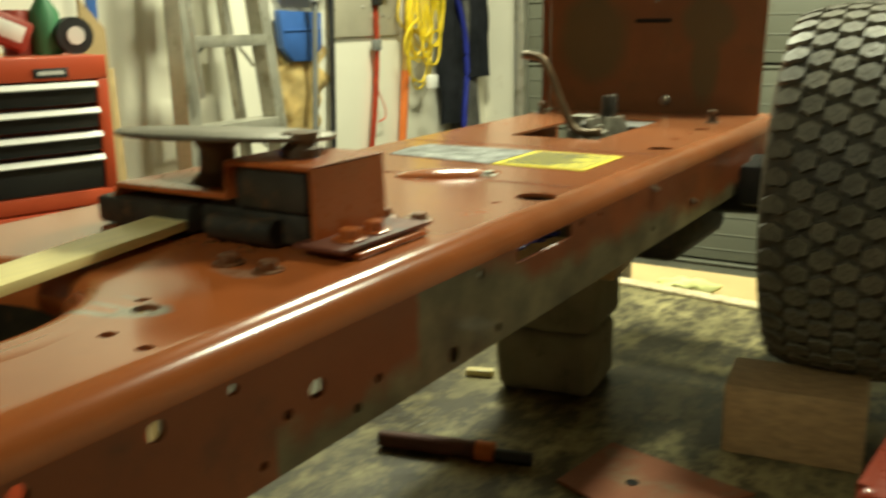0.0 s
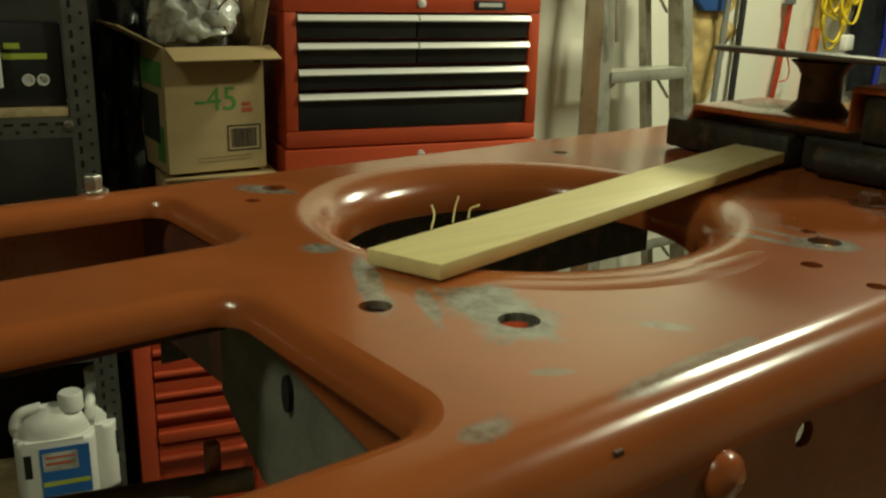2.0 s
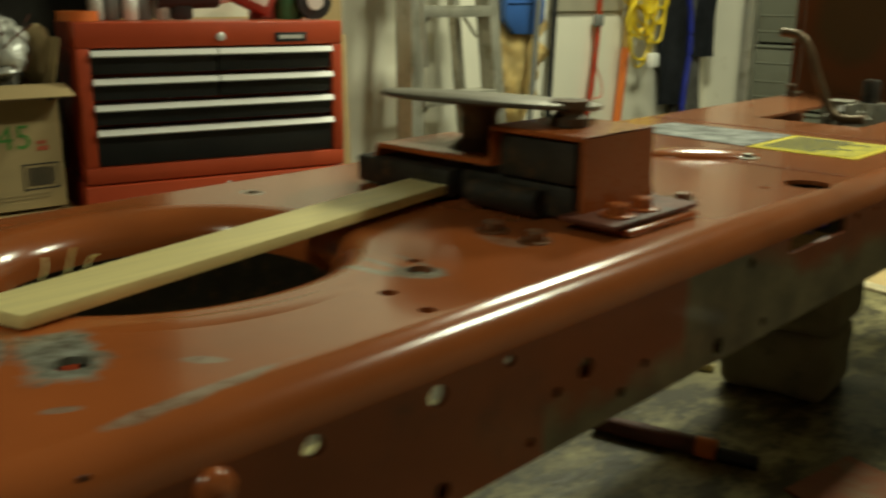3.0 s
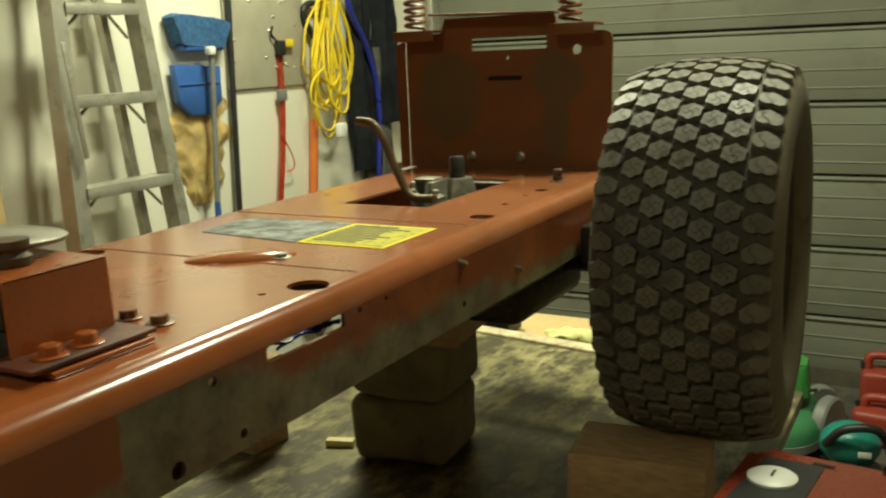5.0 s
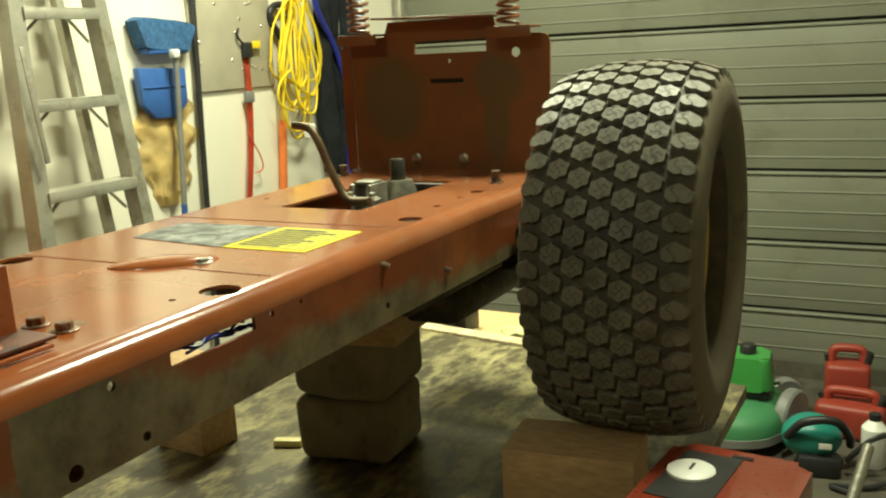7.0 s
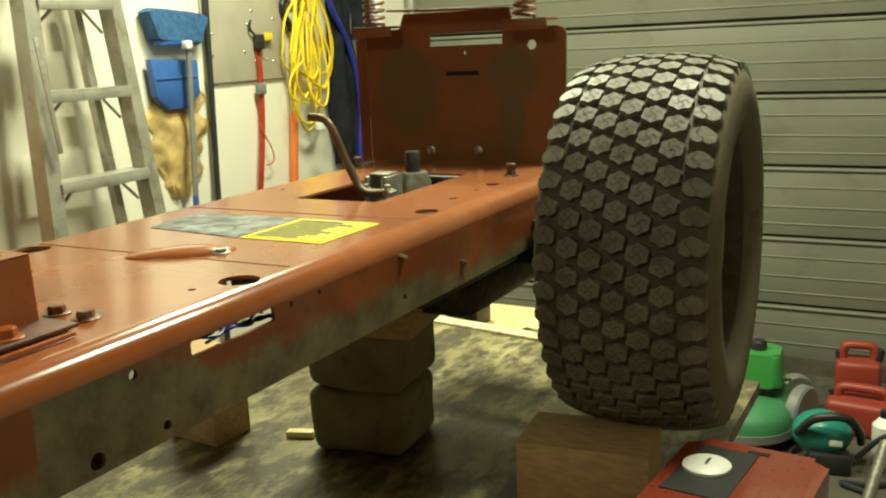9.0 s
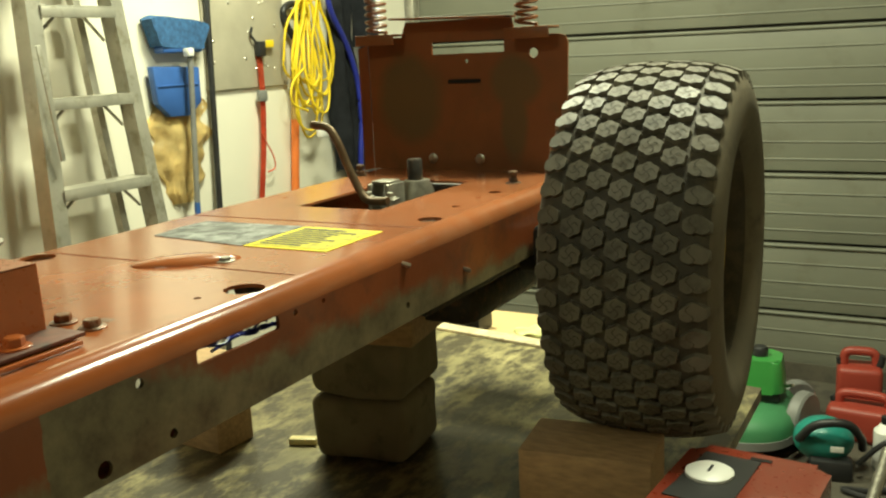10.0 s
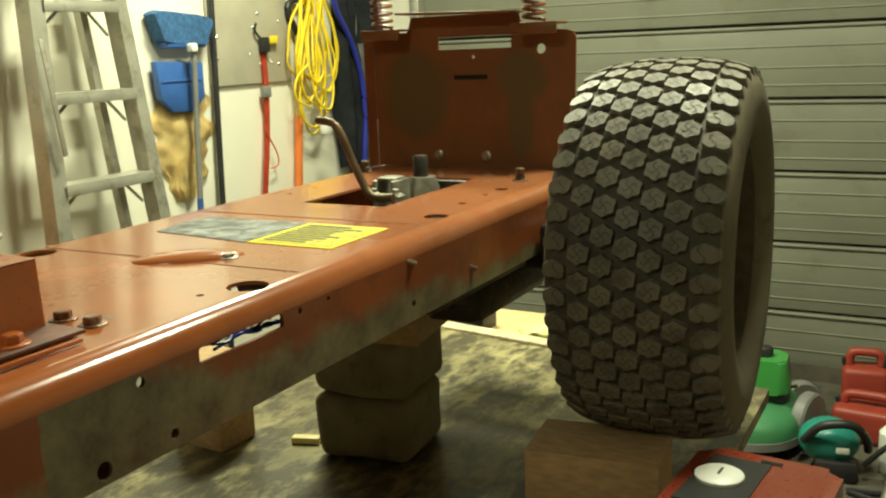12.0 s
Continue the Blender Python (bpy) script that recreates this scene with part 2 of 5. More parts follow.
M_strap = material("red_strap", (0.62, 0.09, 0.035), 0.75, 0, 0.2, 20, 0.3, 200)
M_shaft = material("ash_handle", (0.52, 0.33, 0.10), 0.5, 0, 0.15, 8, 0.1, 60, stretch=(8, 8, 1))
M_orange = material("orange_paint", (0.70, 0.17, 0.03), 0.5, 0, 0.1, 10, 0.05, 60)
M_cord = material("yellow_cord", (0.80, 0.58, 0.02), 0.5, 0, 0.1, 20, 0.05, 90)
M_hose = material("blue_hose", (0.02, 0.03, 0.28), 0.4, 0, 0.2, 12, 0.05, 80)
M_coat = material("dark_cloth", (0.022, 0.024, 0.03), 0.9, 0, 0.4, 20, 0.6, 160)
M_coat2 = material("grey_cloth", (0.20, 0.19, 0.17), 0.9, 0, 0.35, 16, 0.6, 160)
M_decal = material("yellow_decal", (0.80, 0.66, 0.012), 0.72, 0, 0.08, 10, 0.03, 90)
M_decal2 = material("faded_decal", (0.46, 0.40, 0.012), 0.72, 0, 0.3, 60, 0.03, 200, (0.66, 0.56, 0.012), 0.5)
M_foil = material("worn_foil", (0.22, 0.23, 0.22), 0.55, 0.15, 0.45, 22, 0.1, 160, (0.05, 0.052, 0.05), 0.52)
M_mower = material("mower_green", (0.045, 0.27, 0.055), 0.42, 0, 0.12, 6, 0.05, 60, coat=0.3)
M_mower2 = material("mower_deck_green", (0.05, 0.20, 0.085), 0.5, 0, 0.15, 6, 0.05, 60)
M_can = material("fuel_can_red", (0.32, 0.045, 0.028), 0.45, 0, 0.1, 6, 0.05, 60)
M_teal = material("teal_plastic", (0.02, 0.23, 0.19), 0.35, 0, 0.1, 6, 0.05, 60)
M_yellow = material("yellow_cloth", (0.70, 0.70, 0.30), 0.9, 0, 0.2, 20, 0.5, 120)
M_hood = material("hood_red", (0.22, 0.030, 0.012), 0.3, 0, 0.1, 6, 0.04, 90, coat=0.6)
M_wood = material("plywood_board", (0.56, 0.40, 0.19), 0.7, 0, 0.12, 5, 0.2, 60, stretch=(1, 1, 6))

# primer showing through on the flank: a ragged field with a straight rear border
nt = M_side.node_tree
n, l = nt.nodes, nt.links
bsdf = n["Principled BSDF"]
old = bsdf.inputs["Base Color"].links[0].from_socket
tc, sep, nz = n.new("ShaderNodeTexCoord"), n.new("ShaderNodeSeparateXYZ"), n.new("ShaderNodeTexNoise")
l.new(tc.outputs["Object"], sep.inputs[0])
l.new(tc.outputs["Object"], nz.inputs["Vector"])
nz.inputs["Scale"].default_value, nz.inputs["Detail"].default_value, nz.inputs["Roughness"].default_value = 22, 9, 0.68


def calc(op, a, b):
    node = n.new("ShaderNodeMath")
    node.operation = op
    node.use_clamp = False
    for i, v in enumerate((a, b)):
        if isinstance(v, (int, float)):
            node.inputs[i].default_value = v
        else:
            l.new(v, node.inputs[i])
    return node.outputs[0]


y_, z_ = calc("ADD", sep.outputs["Y"], 0.9), calc("ADD", sep.outputs["Z"], 0.75)
wob = calc("MULTIPLY", calc("SUBTRACT", nz.outputs["Fac"], 0.5), 0.06)
fall = calc("MINIMUM", calc("MAXIMUM", calc("MULTIPLY", calc("SUBTRACT", y_, 0.90), 9.0), 0.0), 1.0)
line = calc("SUBTRACT", 1.190, calc("MULTIPLY", fall, 0.052))      # upper border, dropping below the slot
soft_ = lambda v: calc("MINIMUM", calc("MAXIMUM", calc("ADD", calc("MULTIPLY", v, 55.0), 0.5), 0.0), 1.0)
under = soft_(calc("SUBTRACT", calc("ADD", line, wob), z_))
front = calc("GREATER_THAN", calc("ADD", y_, calc("MULTIPLY", wob, 0.2)), 0.820)
back = soft_(calc("MULTIPLY", calc("SUBTRACT", 1.42, calc("ADD", y_, calc("MULTIPLY", wob, 2.5))), 0.4))
low = soft_(calc("SUBTRACT", calc("ADD", 1.120, wob), z_))
mask = calc("MAXIMUM", calc("MULTIPLY", calc("MULTIPLY", under, front), back), calc("MULTIPLY", low, calc("GREATER_THAN", y_, 0.66)))
mx, ol = n.new("ShaderNodeMixRGB"), n.new("ShaderNodeValToRGB")
ol.color_ramp.elements[0].position, ol.color_ramp.elements[1].position = 0.35, 0.65
ol.color_ramp.elements[0].color, ol.color_ramp.elements[1].color = (0.085, 0.066, 0.036, 1), (0.22, 0.18, 0.10, 1)
l.new(nz.outputs["Fac"], ol.inputs[0])
l.new(mask, mx.inputs[0])
l.new(old, mx.inputs[1])
l.new(ol.outputs[0], mx.inputs[2])
l.new(mx.outputs[0], bsdf.inputs["Base Color"])

# deck paint: scraped grey round the bolt holes, with thin streaks
M_deck = material("worn_deck_paint", (0.365, 0.097, 0.026), 0.19, 0, 0.2, 7, 0.003, 160, (0.31, 0.088, 0.027), 0.38, coat=0.2, spread=0.03)
nt = M_deck.node_tree
n, l = nt.nodes, nt.links
bsdf = n["Principled BSDF"]
old = bsdf.inputs["Base Color"].links[0].from_socket
tc, wn, fn = n.new("ShaderNodeTexCoord"), n.new("ShaderNodeTexNoise"), n.new("ShaderNodeTexNoise")
wn.inputs["Scale"].default_value, wn.inputs["Detail"].default_value = 34, 5
fn.inputs["Scale"].default_value, fn.inputs["Detail"].default_value, fn.inputs["Roughness"].default_value = 110, 6, 0.7
l.new(tc.outputs["Object"], wn.inputs["Vector"])
l.new(tc.outputs["Object"], fn.inputs["Vector"])
ragged = calc("ADD", calc("MULTIPLY", calc("SUBTRACT", wn.outputs["Fac"], 0.5), 1.3), calc("MULTIPLY", calc("SUBTRACT", fn.outputs["Fac"], 0.5), 1.3))
worn = 0.0
for cx, cy, sx, sy, turn, most in ((-0.104, 0.424, 0.036, 0.022, -12, 0.95), (-0.128, 0.404, 0.026, 0.0045, 155, 0.8), (-0.172, 0.402, 0.050, 0.007, 155, 0.8), (-0.130, 0.418, 0.018, 0.004, 170, 0.7), (-0.228, 0.408, 0.012, 0.010, 30, 0.9),
                                   (-0.088, 0.640, 0.018, 0.014, 20, 0.85), (-0.112, 0.622, 0.030, 0.0045, 8, 0.8), (-0.112, 0.638, 0.026, 0.0035, 2, 0.7), (-0.108, 0.656, 0.020, 0.003, -4, 0.6),
                                   (-0.362, 0.447, 0.020, 0.011, 30, 0.8), (-0.357, 0.704, 0.014, 0.010, 0, 0.6), (-0.028, 0.352, 0.008, 0.016, 15, 0.7), (-0.024, 0.455, 0.005, 0.050, 4, 0.6),
                                   (-0.055, 0.47, 0.012, 0.005, 40, 0.6), (-0.048, 0.40, 0.010, 0.004, 60, 0.6), (-0.090, 0.955, 0.016, 0.010, 30, 0.45), (-0.10, 0.735, 0.030, 0.010, 0, 0.4)):
    mp = n.new("ShaderNodeMapping")
    mp.vector_type = "TEXTURE"
    mp.inputs["Location"].default_value = (cx + 0.214, cy - 0.9, 0.45)
    mp.inputs["Rotation"].default_value = (0, 0, radians(turn))
    mp.inputs["Scale"].default_value = (sx, sy, 1)
    ln = n.new("ShaderNodeVectorMath")
    ln.operation = "LENGTH"
    l.new(tc.outputs["Object"], mp.inputs["Vector"])
    l.new(mp.outputs[0], ln.inputs[0])
    mr = n.new("ShaderNodeMapRange")
    mr.inputs["From Min"].default_value, mr.inputs["From Max"].default_value = 1.05, 0.70
    l.new(calc("ADD", ln.outputs["Value"], ragged), mr.inputs["Value"])
    worn = calc("MAXIMUM", worn, calc("MULTIPLY", mr.outputs[0], most))
mx = n.new("ShaderNodeMixRGB")
l.new(worn, mx.inputs[0])
l.new(old, mx.inputs[1])
gr = n.new("ShaderNodeValToRGB")
gr.color_ramp.elements[0].position, gr.color_ramp.elements[1].position = 0.36, 0.62
gr.color_ramp.elements[0].color, gr.color_ramp.elements[1].color = (0.12, 0.115, 0.09, 1), (0.34, 0.36, 0.31, 1)
l.new(fn.outputs["Fac"], gr.inputs[0])
l.new(gr.outputs[0], mx.inputs[2])
l.new(mx.outputs[0], bsdf.inputs["Base Color"])

sp, dm = n.new("ShaderNodeSeparateXYZ"), n.new("ShaderNodeMixRGB")
l.new(tc.outputs["Object"], sp.inputs[0])
far_ = calc("MINIMUM", calc("MAXIMUM", calc("MULTIPLY", calc("SUBTRACT", sp.outputs["Y"], 0.05), 1.3), 0.0), 0.7)
l.new(calc("MULTIPLY", far_, calc("MINIMUM", calc("MULTIPLY", wn.outputs["Fac"], 1.6), 1.0)), dm.inputs[0])
l.new(mx.outputs[0], dm.inputs[1])
dm.inputs[2].default_value = (0.40, 0.165, 0.080, 1)      # settled dust, thicker towards the rear
l.new(dm.outputs[0], bsdf.inputs["Base Color"])
wv, bp2 = n.new("ShaderNodeTexNoise"), n.new("ShaderNodeBump")
wv.inputs["Scale"].default_value, wv.inputs["Detail"].default_value = 6, 0
l.new(tc.outputs["Object"], wv.inputs["Vector"])
l.new(wv.outputs["Fac"], bp2.inputs["Height"])
bp2.inputs["Strength"].default_value, bp2.inputs["Distance"].default_value = 0.12, 0.004
l.new(bp2.outputs[0], bsdf.inputs["Normal"])

# dash panel: red with two soft brown grease blooms
M_panel = material("greasy_panel_paint", (0.23, 0.082, 0.024), 0.45, 0, 0.18, 7, 0.06, 160, (0.17, 0.075, 0.024), 0.40, coat=0.25)
nt = M_panel.node_tree
n, l = nt.nodes, nt.links
bsdf = n["Principled BSDF"]
old = bsdf.inputs["Base Color"].links[0].from_socket
tc, wn = n.new("ShaderNodeTexCoord"), n.new("ShaderNodeTexNoise")
wn.inputs["Scale"].default_value = 18
l.new(tc.outputs["Object"], wn.inputs["Vector"])
bloom = 0.0
for cx, cz, sx, sz in ((-0.121, 1.360, 0.046, 0.046), (-0.125, 1.285, 0.026, 0.07), (-0.336, 1.335, 0.068, 0.080)):
    mp = n.new("ShaderNodeMapping")
    mp.inputs["Location"].default_value = (-(cx + 0.214) / sx, 0, -(cz - 0.75) / sz)
    mp.inputs["Scale"].default_value = (1 / sx, 0, 1 / sz)
    ln = n.new("ShaderNodeVectorMath")
    ln.operation = "LENGTH"
    l.new(tc.outputs["Object"], mp.inputs["Vector"])
    l.new(mp.outputs[0], ln.inputs[0])
    mr = n.new("ShaderNodeMapRange")
    mr.inputs["From Min"].default_value, mr.inputs["From Max"].default_value = 1.15, 0.75
    l.new(calc("ADD", ln.outputs["Value"], calc("MULTIPLY", calc("SUBTRACT", wn.outputs["Fac"], 0.5), 0.5)), mr.inputs["Value"])
    bloom = calc("MAXIMUM", bloom, calc("MULTIPLY", mr.outputs[0], 0.78))
mx = n.new("ShaderNodeMixRGB")
l.new(bloom, mx.inputs[0])
l.new(old, mx.inputs[1])
mx.inputs[2].default_value = (0.115, 0.088, 0.034, 1)
l.new(mx.outputs[0], bsdf.inputs["Base Color"])

# ---------------------------------------------------------------- the room
WALL, DOOR, RIGHT, BACK, TOP = -1.93, 4.35, 2.6, -2.6, 2.86
RECESS, JOG = -2.32, 1.50          # made-up step back in the wall behind the cabinets
bm = bmesh.new()
span(bm, RECESS - 0.1, RIGHT + 0.1, BACK - 0.1, DOOR + 0.1, -0.1, 0.0)
structure("floor", bm, M_floor, "dark stained concrete garage floor")
bm = bmesh.new()
prism(bm, [(WALL, JOG), (WALL, DOOR + 0.1), (WALL - 0.1, DOOR + 0.1), (WALL - 0.1, JOG)], 0.0, TOP)
structure("wall_west", bm, M_wall, "scuffed white painted garage wall")
# Added wall, coloured dark in place of the black clutter behind the rack.
bm = bmesh.new()
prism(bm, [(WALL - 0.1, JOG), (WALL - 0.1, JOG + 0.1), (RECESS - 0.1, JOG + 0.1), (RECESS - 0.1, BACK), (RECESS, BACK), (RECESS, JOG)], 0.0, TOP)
structure("wall_recess", bm, M_recess, "added wall behind the shelves, coloured dark as a backdrop")
bm = bmesh.new()
span(bm, RIGHT, RIGHT + 0.1, BACK, DOOR + 0.1, 0.0, TOP)
structure("wall_east", bm, M_bare)
bm = bmesh.new()
span(bm, RECESS - 0.1, RIGHT, BACK - 0.1, BACK, 0.0, TOP)
structure("wall_south", bm, M_bare)
bm = bmesh.new()
span(bm, WALL, -1.70, DOOR, DOOR + 0.1, 0.0, TOP)
span(bm, 2.2, RIGHT, DOOR, DOOR + 0.1, 0.0, TOP)
span(bm, -1.70, 2.2, DOOR, DOOR + 0.1, 2.2, TOP)
structure("wall_north", bm, M_wall)
bm = bmesh.new()
span(bm, RECESS - 0.1, RIGHT + 0.1, BACK - 0.1, DOOR + 0.1, TOP, TOP + 0.1)
structure("ceiling", bm, M_ceil, "pale ceiling boards")

door = thing("garage_door", (0.25, DOOR, 0), "grey-green ribbed sectional garage door, closed", "garage door")
tagged(door, kind="structure")
edges_z = [0.0] + [0.288 + 0.2915 * i for i in range(7)] + [2.2]
for z0, z1 in zip(edges_z, edges_z[1:]):
    bm = bmesh.new()
    h = z1 - z0
    span(bm, -1.945, 1.945, 0.012, 0.05, z0 + 0.006, z1 - 0.006, 0.003)
    for f in (0.18, 0.42, 0.70):                     # shallow pressed ribs
        rod(bm, (-1.94, 0.012, z0 + h * f), (1.94, 0.012, z0 + h * f), 0.004, n=8)
    rod(bm, (-1.94, 0.010, z1 - 0.014), (1.94, 0.010, z1 - 0.014), 0.008, n=10)
    part("door_panel", bm, M_door, door)
bm = bmesh.new()
span(bm, -1.945, 1.945, 0.035, 0.06, 0.0, 2.2)
part("gasket", bm, M_gap, door)
bm = bmesh.new()
span(bm, -1.99, -1.94, -0.05, 0.0, 0.0, 2.2, 0.004)
part("track", bm, M_alu, door)
bm = bmesh.new()
span(bm, -1.7, 2.2, DOOR - 0.012, DOOR - 0.004, 0.0, 0.07)
structure("trim", bm, M_floor, "dirty dark sill strip at the foot of the door")

# ---------------------------------------------------------------- bench
bench = thing("work_table", (0, 0, 0), "plywood-topped work table stained with oil and dust", "table")
bm = bmesh.new()
prism(bm, [(-0.70, -0.35), (0.27, -0.35), (0.27, 2.190), (-0.70, 2.334)], 0.725, 0.750)
part("tabletop", bm, M_bench, bench, "oil-stained plywood top")
bm = bmesh.new()
box(bm, (0, 0, 0), (0.90, 0.045, 0.057), 0.006, pose(-0.245, 2.2905, 0.7285, 0, 0, -8.45))
rough(bm, 0.004, 30)
part("edge_board", bm, M_edge, bench, "pale splintered edge board")
for x in (-0.62, 0.15):
    for y in (-0.28, 2.08):
        bm = bmesh.new()
        box(bm, (x, y, 0.3625), (0.09, 0.09, 0.725), 0.004)
        part("leg", bm, M_block, bench)

# ---------------------------------------------------------------- tractor chassis
TOPZ, W = 1.20, 0.428
Y0, Y1 = -0.15, 1.975
tractor = thing("tractor_chassis", (-W / 2, 0.9, 0.75), "stripped garden tractor chassis in worn red paint, propped on blocks", "tractor")
INV = Matrix.Translation((W / 2, -0.9, -0.75))


def tpart(name, bm, mat, label="", angle=38, parent=None):
    bmesh.ops.transform(bm, matrix=INV, verts=bm.verts[:])
    return part(name, bm, mat, parent or tractor, label, angle)


def rounded_rect(x0, x1, y0, y1, r, n=8):
    out = []
    for cx, cy, a in ((x1 - r, y1 - r, 0), (x0 + r, y1 - r, 90), (x0 + r, y0 + r, 180), (x1 - r, y0 + r, 270)):
        for i in range(n + 1):
            t = radians(a + 90 * i / n)
            out.append((cx + r * math.cos(t), cy + r * math.sin(t)))
    return out


def ellipse(cx, cy, a, b, n=72, power=2.0):
    out = []
    for i in range(n):
        c, s = math.cos(2 * math.pi * i / n), math.sin(2 * math.pi * i / n)
        k = (abs(c) ** power + abs(s) ** power) ** (-1 / power)
        out.append((cx + a * k * c, cy + b * k * s))
    return out


def cut(ob, cutter):
    """Takes a cutter's solid out of a mesh for good."""
    tool = new("cutter", finish(cutter, "cutter"))
    mod = ob.modifiers.new("cut", "BOOLEAN")
    mod.object, mod.solver = tool, "EXACT"
    got = bpy.data.meshes.new_from_object(ob.evaluated_get(bpy.context.evaluated_depsgraph_get()))
    ob.modifiers.clear()
    mats = list(ob.data.materials)
    ob.data = got
    if not got.materials:
        for mt in mats:
            got.materials.append(mt)
    bpy.data.objects.remove(tool)
    got.polygons.foreach_set("use_smooth", [True] * len(got.polygons))
    got.set_sharp_from_angle(angle=radians(30))


def outset(path, d):
    pts, out = [Vector((*p, 0)) for p in path], []
    area = sum(a.x * b.y - b.x * a.y for a, b in zip(pts, pts[1:] + pts[:1]))
    s = 1 if area > 0 else -1
    for i, p in enumerate(pts):
        t = (pts[(i + 1) % len(pts)] - pts[i - 1]).normalized()
        out.append((p.x + s * d * t.y, p.y - s * d * t.x))
    return out


def rim(path, profile):
    """A pressed rim that follows a closed path; profile holds (outset, height)."""
    bm = bmesh.new()
    rings = [[bm.verts.new((x, y, z)) for x, y in outset(path, d)] for d, z in profile]
    k = len(path)
    for p, q in zip(rings, rings[1:]):
        for i in range(k):
            bm.faces.new((p[i], p[(i + 1) % k], q[(i + 1) % k], q[i]))
    return bm


def fillet(r, drop, n=6, extra=0.0):
    prof = [(r + extra, TOPZ)] if extra else []
    prof += [(r - r * math.sin(radians(90 * i / n)), TOPZ - r + r * math.cos(radians(90 * i / n))) for i in range(n + 1)]
    return prof + [(0.0, TOPZ - drop)]


# folded sheet: flat top with rounded shoulders
R = 0.023
shoulder = [(-W + R - R * math.sin(radians(a)), TOPZ - R + R * math.cos(radians(a))) for a in range(90, -1, -10)]
outer = [(-W, 1.1766)] + shoulder + [(-W - x, z) for x, z in reversed(shoulder)] + [(0.0, 1.1766)]
T = 0.004
inner = [(min(max(x, -W + T), -T), z - T if z > 1.185 else z) for x, z in outer]
bm = bmesh.new()
ring = outer + inner[::-1]
a = [bm.verts.new((x, Y0, z)) for x, z in ring]
b = [bm.verts.new((x, Y1, z)) for x, z in ring]
k = len(outer)
for i in range(2 * k):
    j = (i + 1) % (2 * k)
    bm.faces.new((a[i], a[j], b[j], b[i]))
for i in range(k - 1):
    bm.faces.new((a[i], a[i + 1], a[2 * k - 2 - i], a[2 * k - 1 - i]))
    bm.faces.new((b[i + 1], b[i], b[2 * k - 1 - i], b[2 * k - 2 - i]))
deck = part("deck", bm, M_deck, None, "glossy red pressed-steel deck with holes and scratches")

OVAL = ellipse(-0.242, 0.558, 0.104, 0.110, 72, 2.1)
LEFT_BAY = rounded_rect(-0.384, -0.273, -0.10, 0.384, 0.014)
RIGHT_BAY = rounded_rect(-0.190, -0.047, -0.10, 0.342, 0.016)
REAR_BAY = rounded_rect(-0.293, -0.150, 1.516, 1.800, 0.004)
cutter = bmesh.new()
prism(cutter, outset(OVAL, 0.032), 1.1, 1.3)
cut(deck, cutter)
cutter = bmesh.new()
prism(cutter, outset(LEFT_BAY, 0.013), 1.1, 1.3)
prism(cutter, outset(RIGHT_BAY, 0.013), 1.1, 1.3)
prism(cutter, REAR_BAY, 1.1, 1.3)
cut(deck, cutter)
cutter = bmesh.new()
HOLES = [(-0.094, 0.425, 0.009), (-0.089, 0.645, 0.009), (-0.069, 0.600, 0.0055), (-0.141, 0.385, 0.0075), (-0.364, 0.453, 0.008), (-0.340, 0.426, 0.005),
         (-0.357, 0.705, 0.006), (-0.032, 0.595, 0.005), (-0.106, 0.657, 0.0045), (-0.037, 1.090, 0.0205), (-0.384, 1.126, 0.0205), (-0.041, 1.470, 0.0165), (-0.055, 1.703, 0.0105),
         (-0.054, 1.570, 0.006), (-0.056, 1.647, 0.005), (-0.057, 1.046, 0.004), (-0.369, 1.649, 0.005), (-0.370, 1.582, 0.005)]
for x, y, r in HOLES:
    rod(cutter, (x, y, 1.1), (x, y, 1.3), r, n=20)
cut(deck, cutter)
deck.data.transform(INV)
deck.parent = tractor
tpart("hole_rim", rim(OVAL, [(0.032, TOPZ), (0.029, TOPZ - 0.0001), (0.025, TOPZ - 0.0006), (0.020, TOPZ - 0.0017), (0.014, TOPZ - 0.0042), (0.008, TOPZ - 0.0085), (0.003, TOPZ - 0.014), (0.0, TOPZ - 0.020), (0.0, TOPZ - 0.030)]), M_deck, "rolled rim round the large oval hole", 60)


def ridge(cx, cy, radius, a0, a1, wide, high, n=40):
    """A low pressed swelling along an arc, dying out at both ends."""
    bm = bmesh.new()
    rows_ = []
    for i in range(n + 1):
        f = i / n
        a = radians(a0 + (a1 - a0) * f)
        h = high * math.sin(math.pi * f) ** 0.7
        rows_.append([bm.verts.new((cx + (radius + wide * e) * math.cos(a), cy + (radius + wide * e) * math.sin(a), TOPZ - 0.0006 + (h + 0.0006) * math.cos(math.pi * e / 2) ** 2)) for e in (-1, -0.75, -0.5, -0.25, 0, 0.25, 0.5, 0.75, 1)])
    for p, q in zip(rows_, rows_[1:]):
        for a, b, c, d in zip(p, p[1:], q[1:], q):
            bm.faces.new((a, b, c, d))
    return bm


tpart("pressed_ridge", ridge(-0.242, 0.558, 0.151, -52, 16, 0.017, 0.0010), M_deck, "low pressed swelling beside the oval hole", 80)
tpart("bay_rim", rim(LEFT_BAY, fillet(0.013, 0.0135)), M_deck, "", 60)
tpart("bay_rim", rim(RIGHT_BAY, fillet(0.013, 0.0135)), M_deck, "", 60)

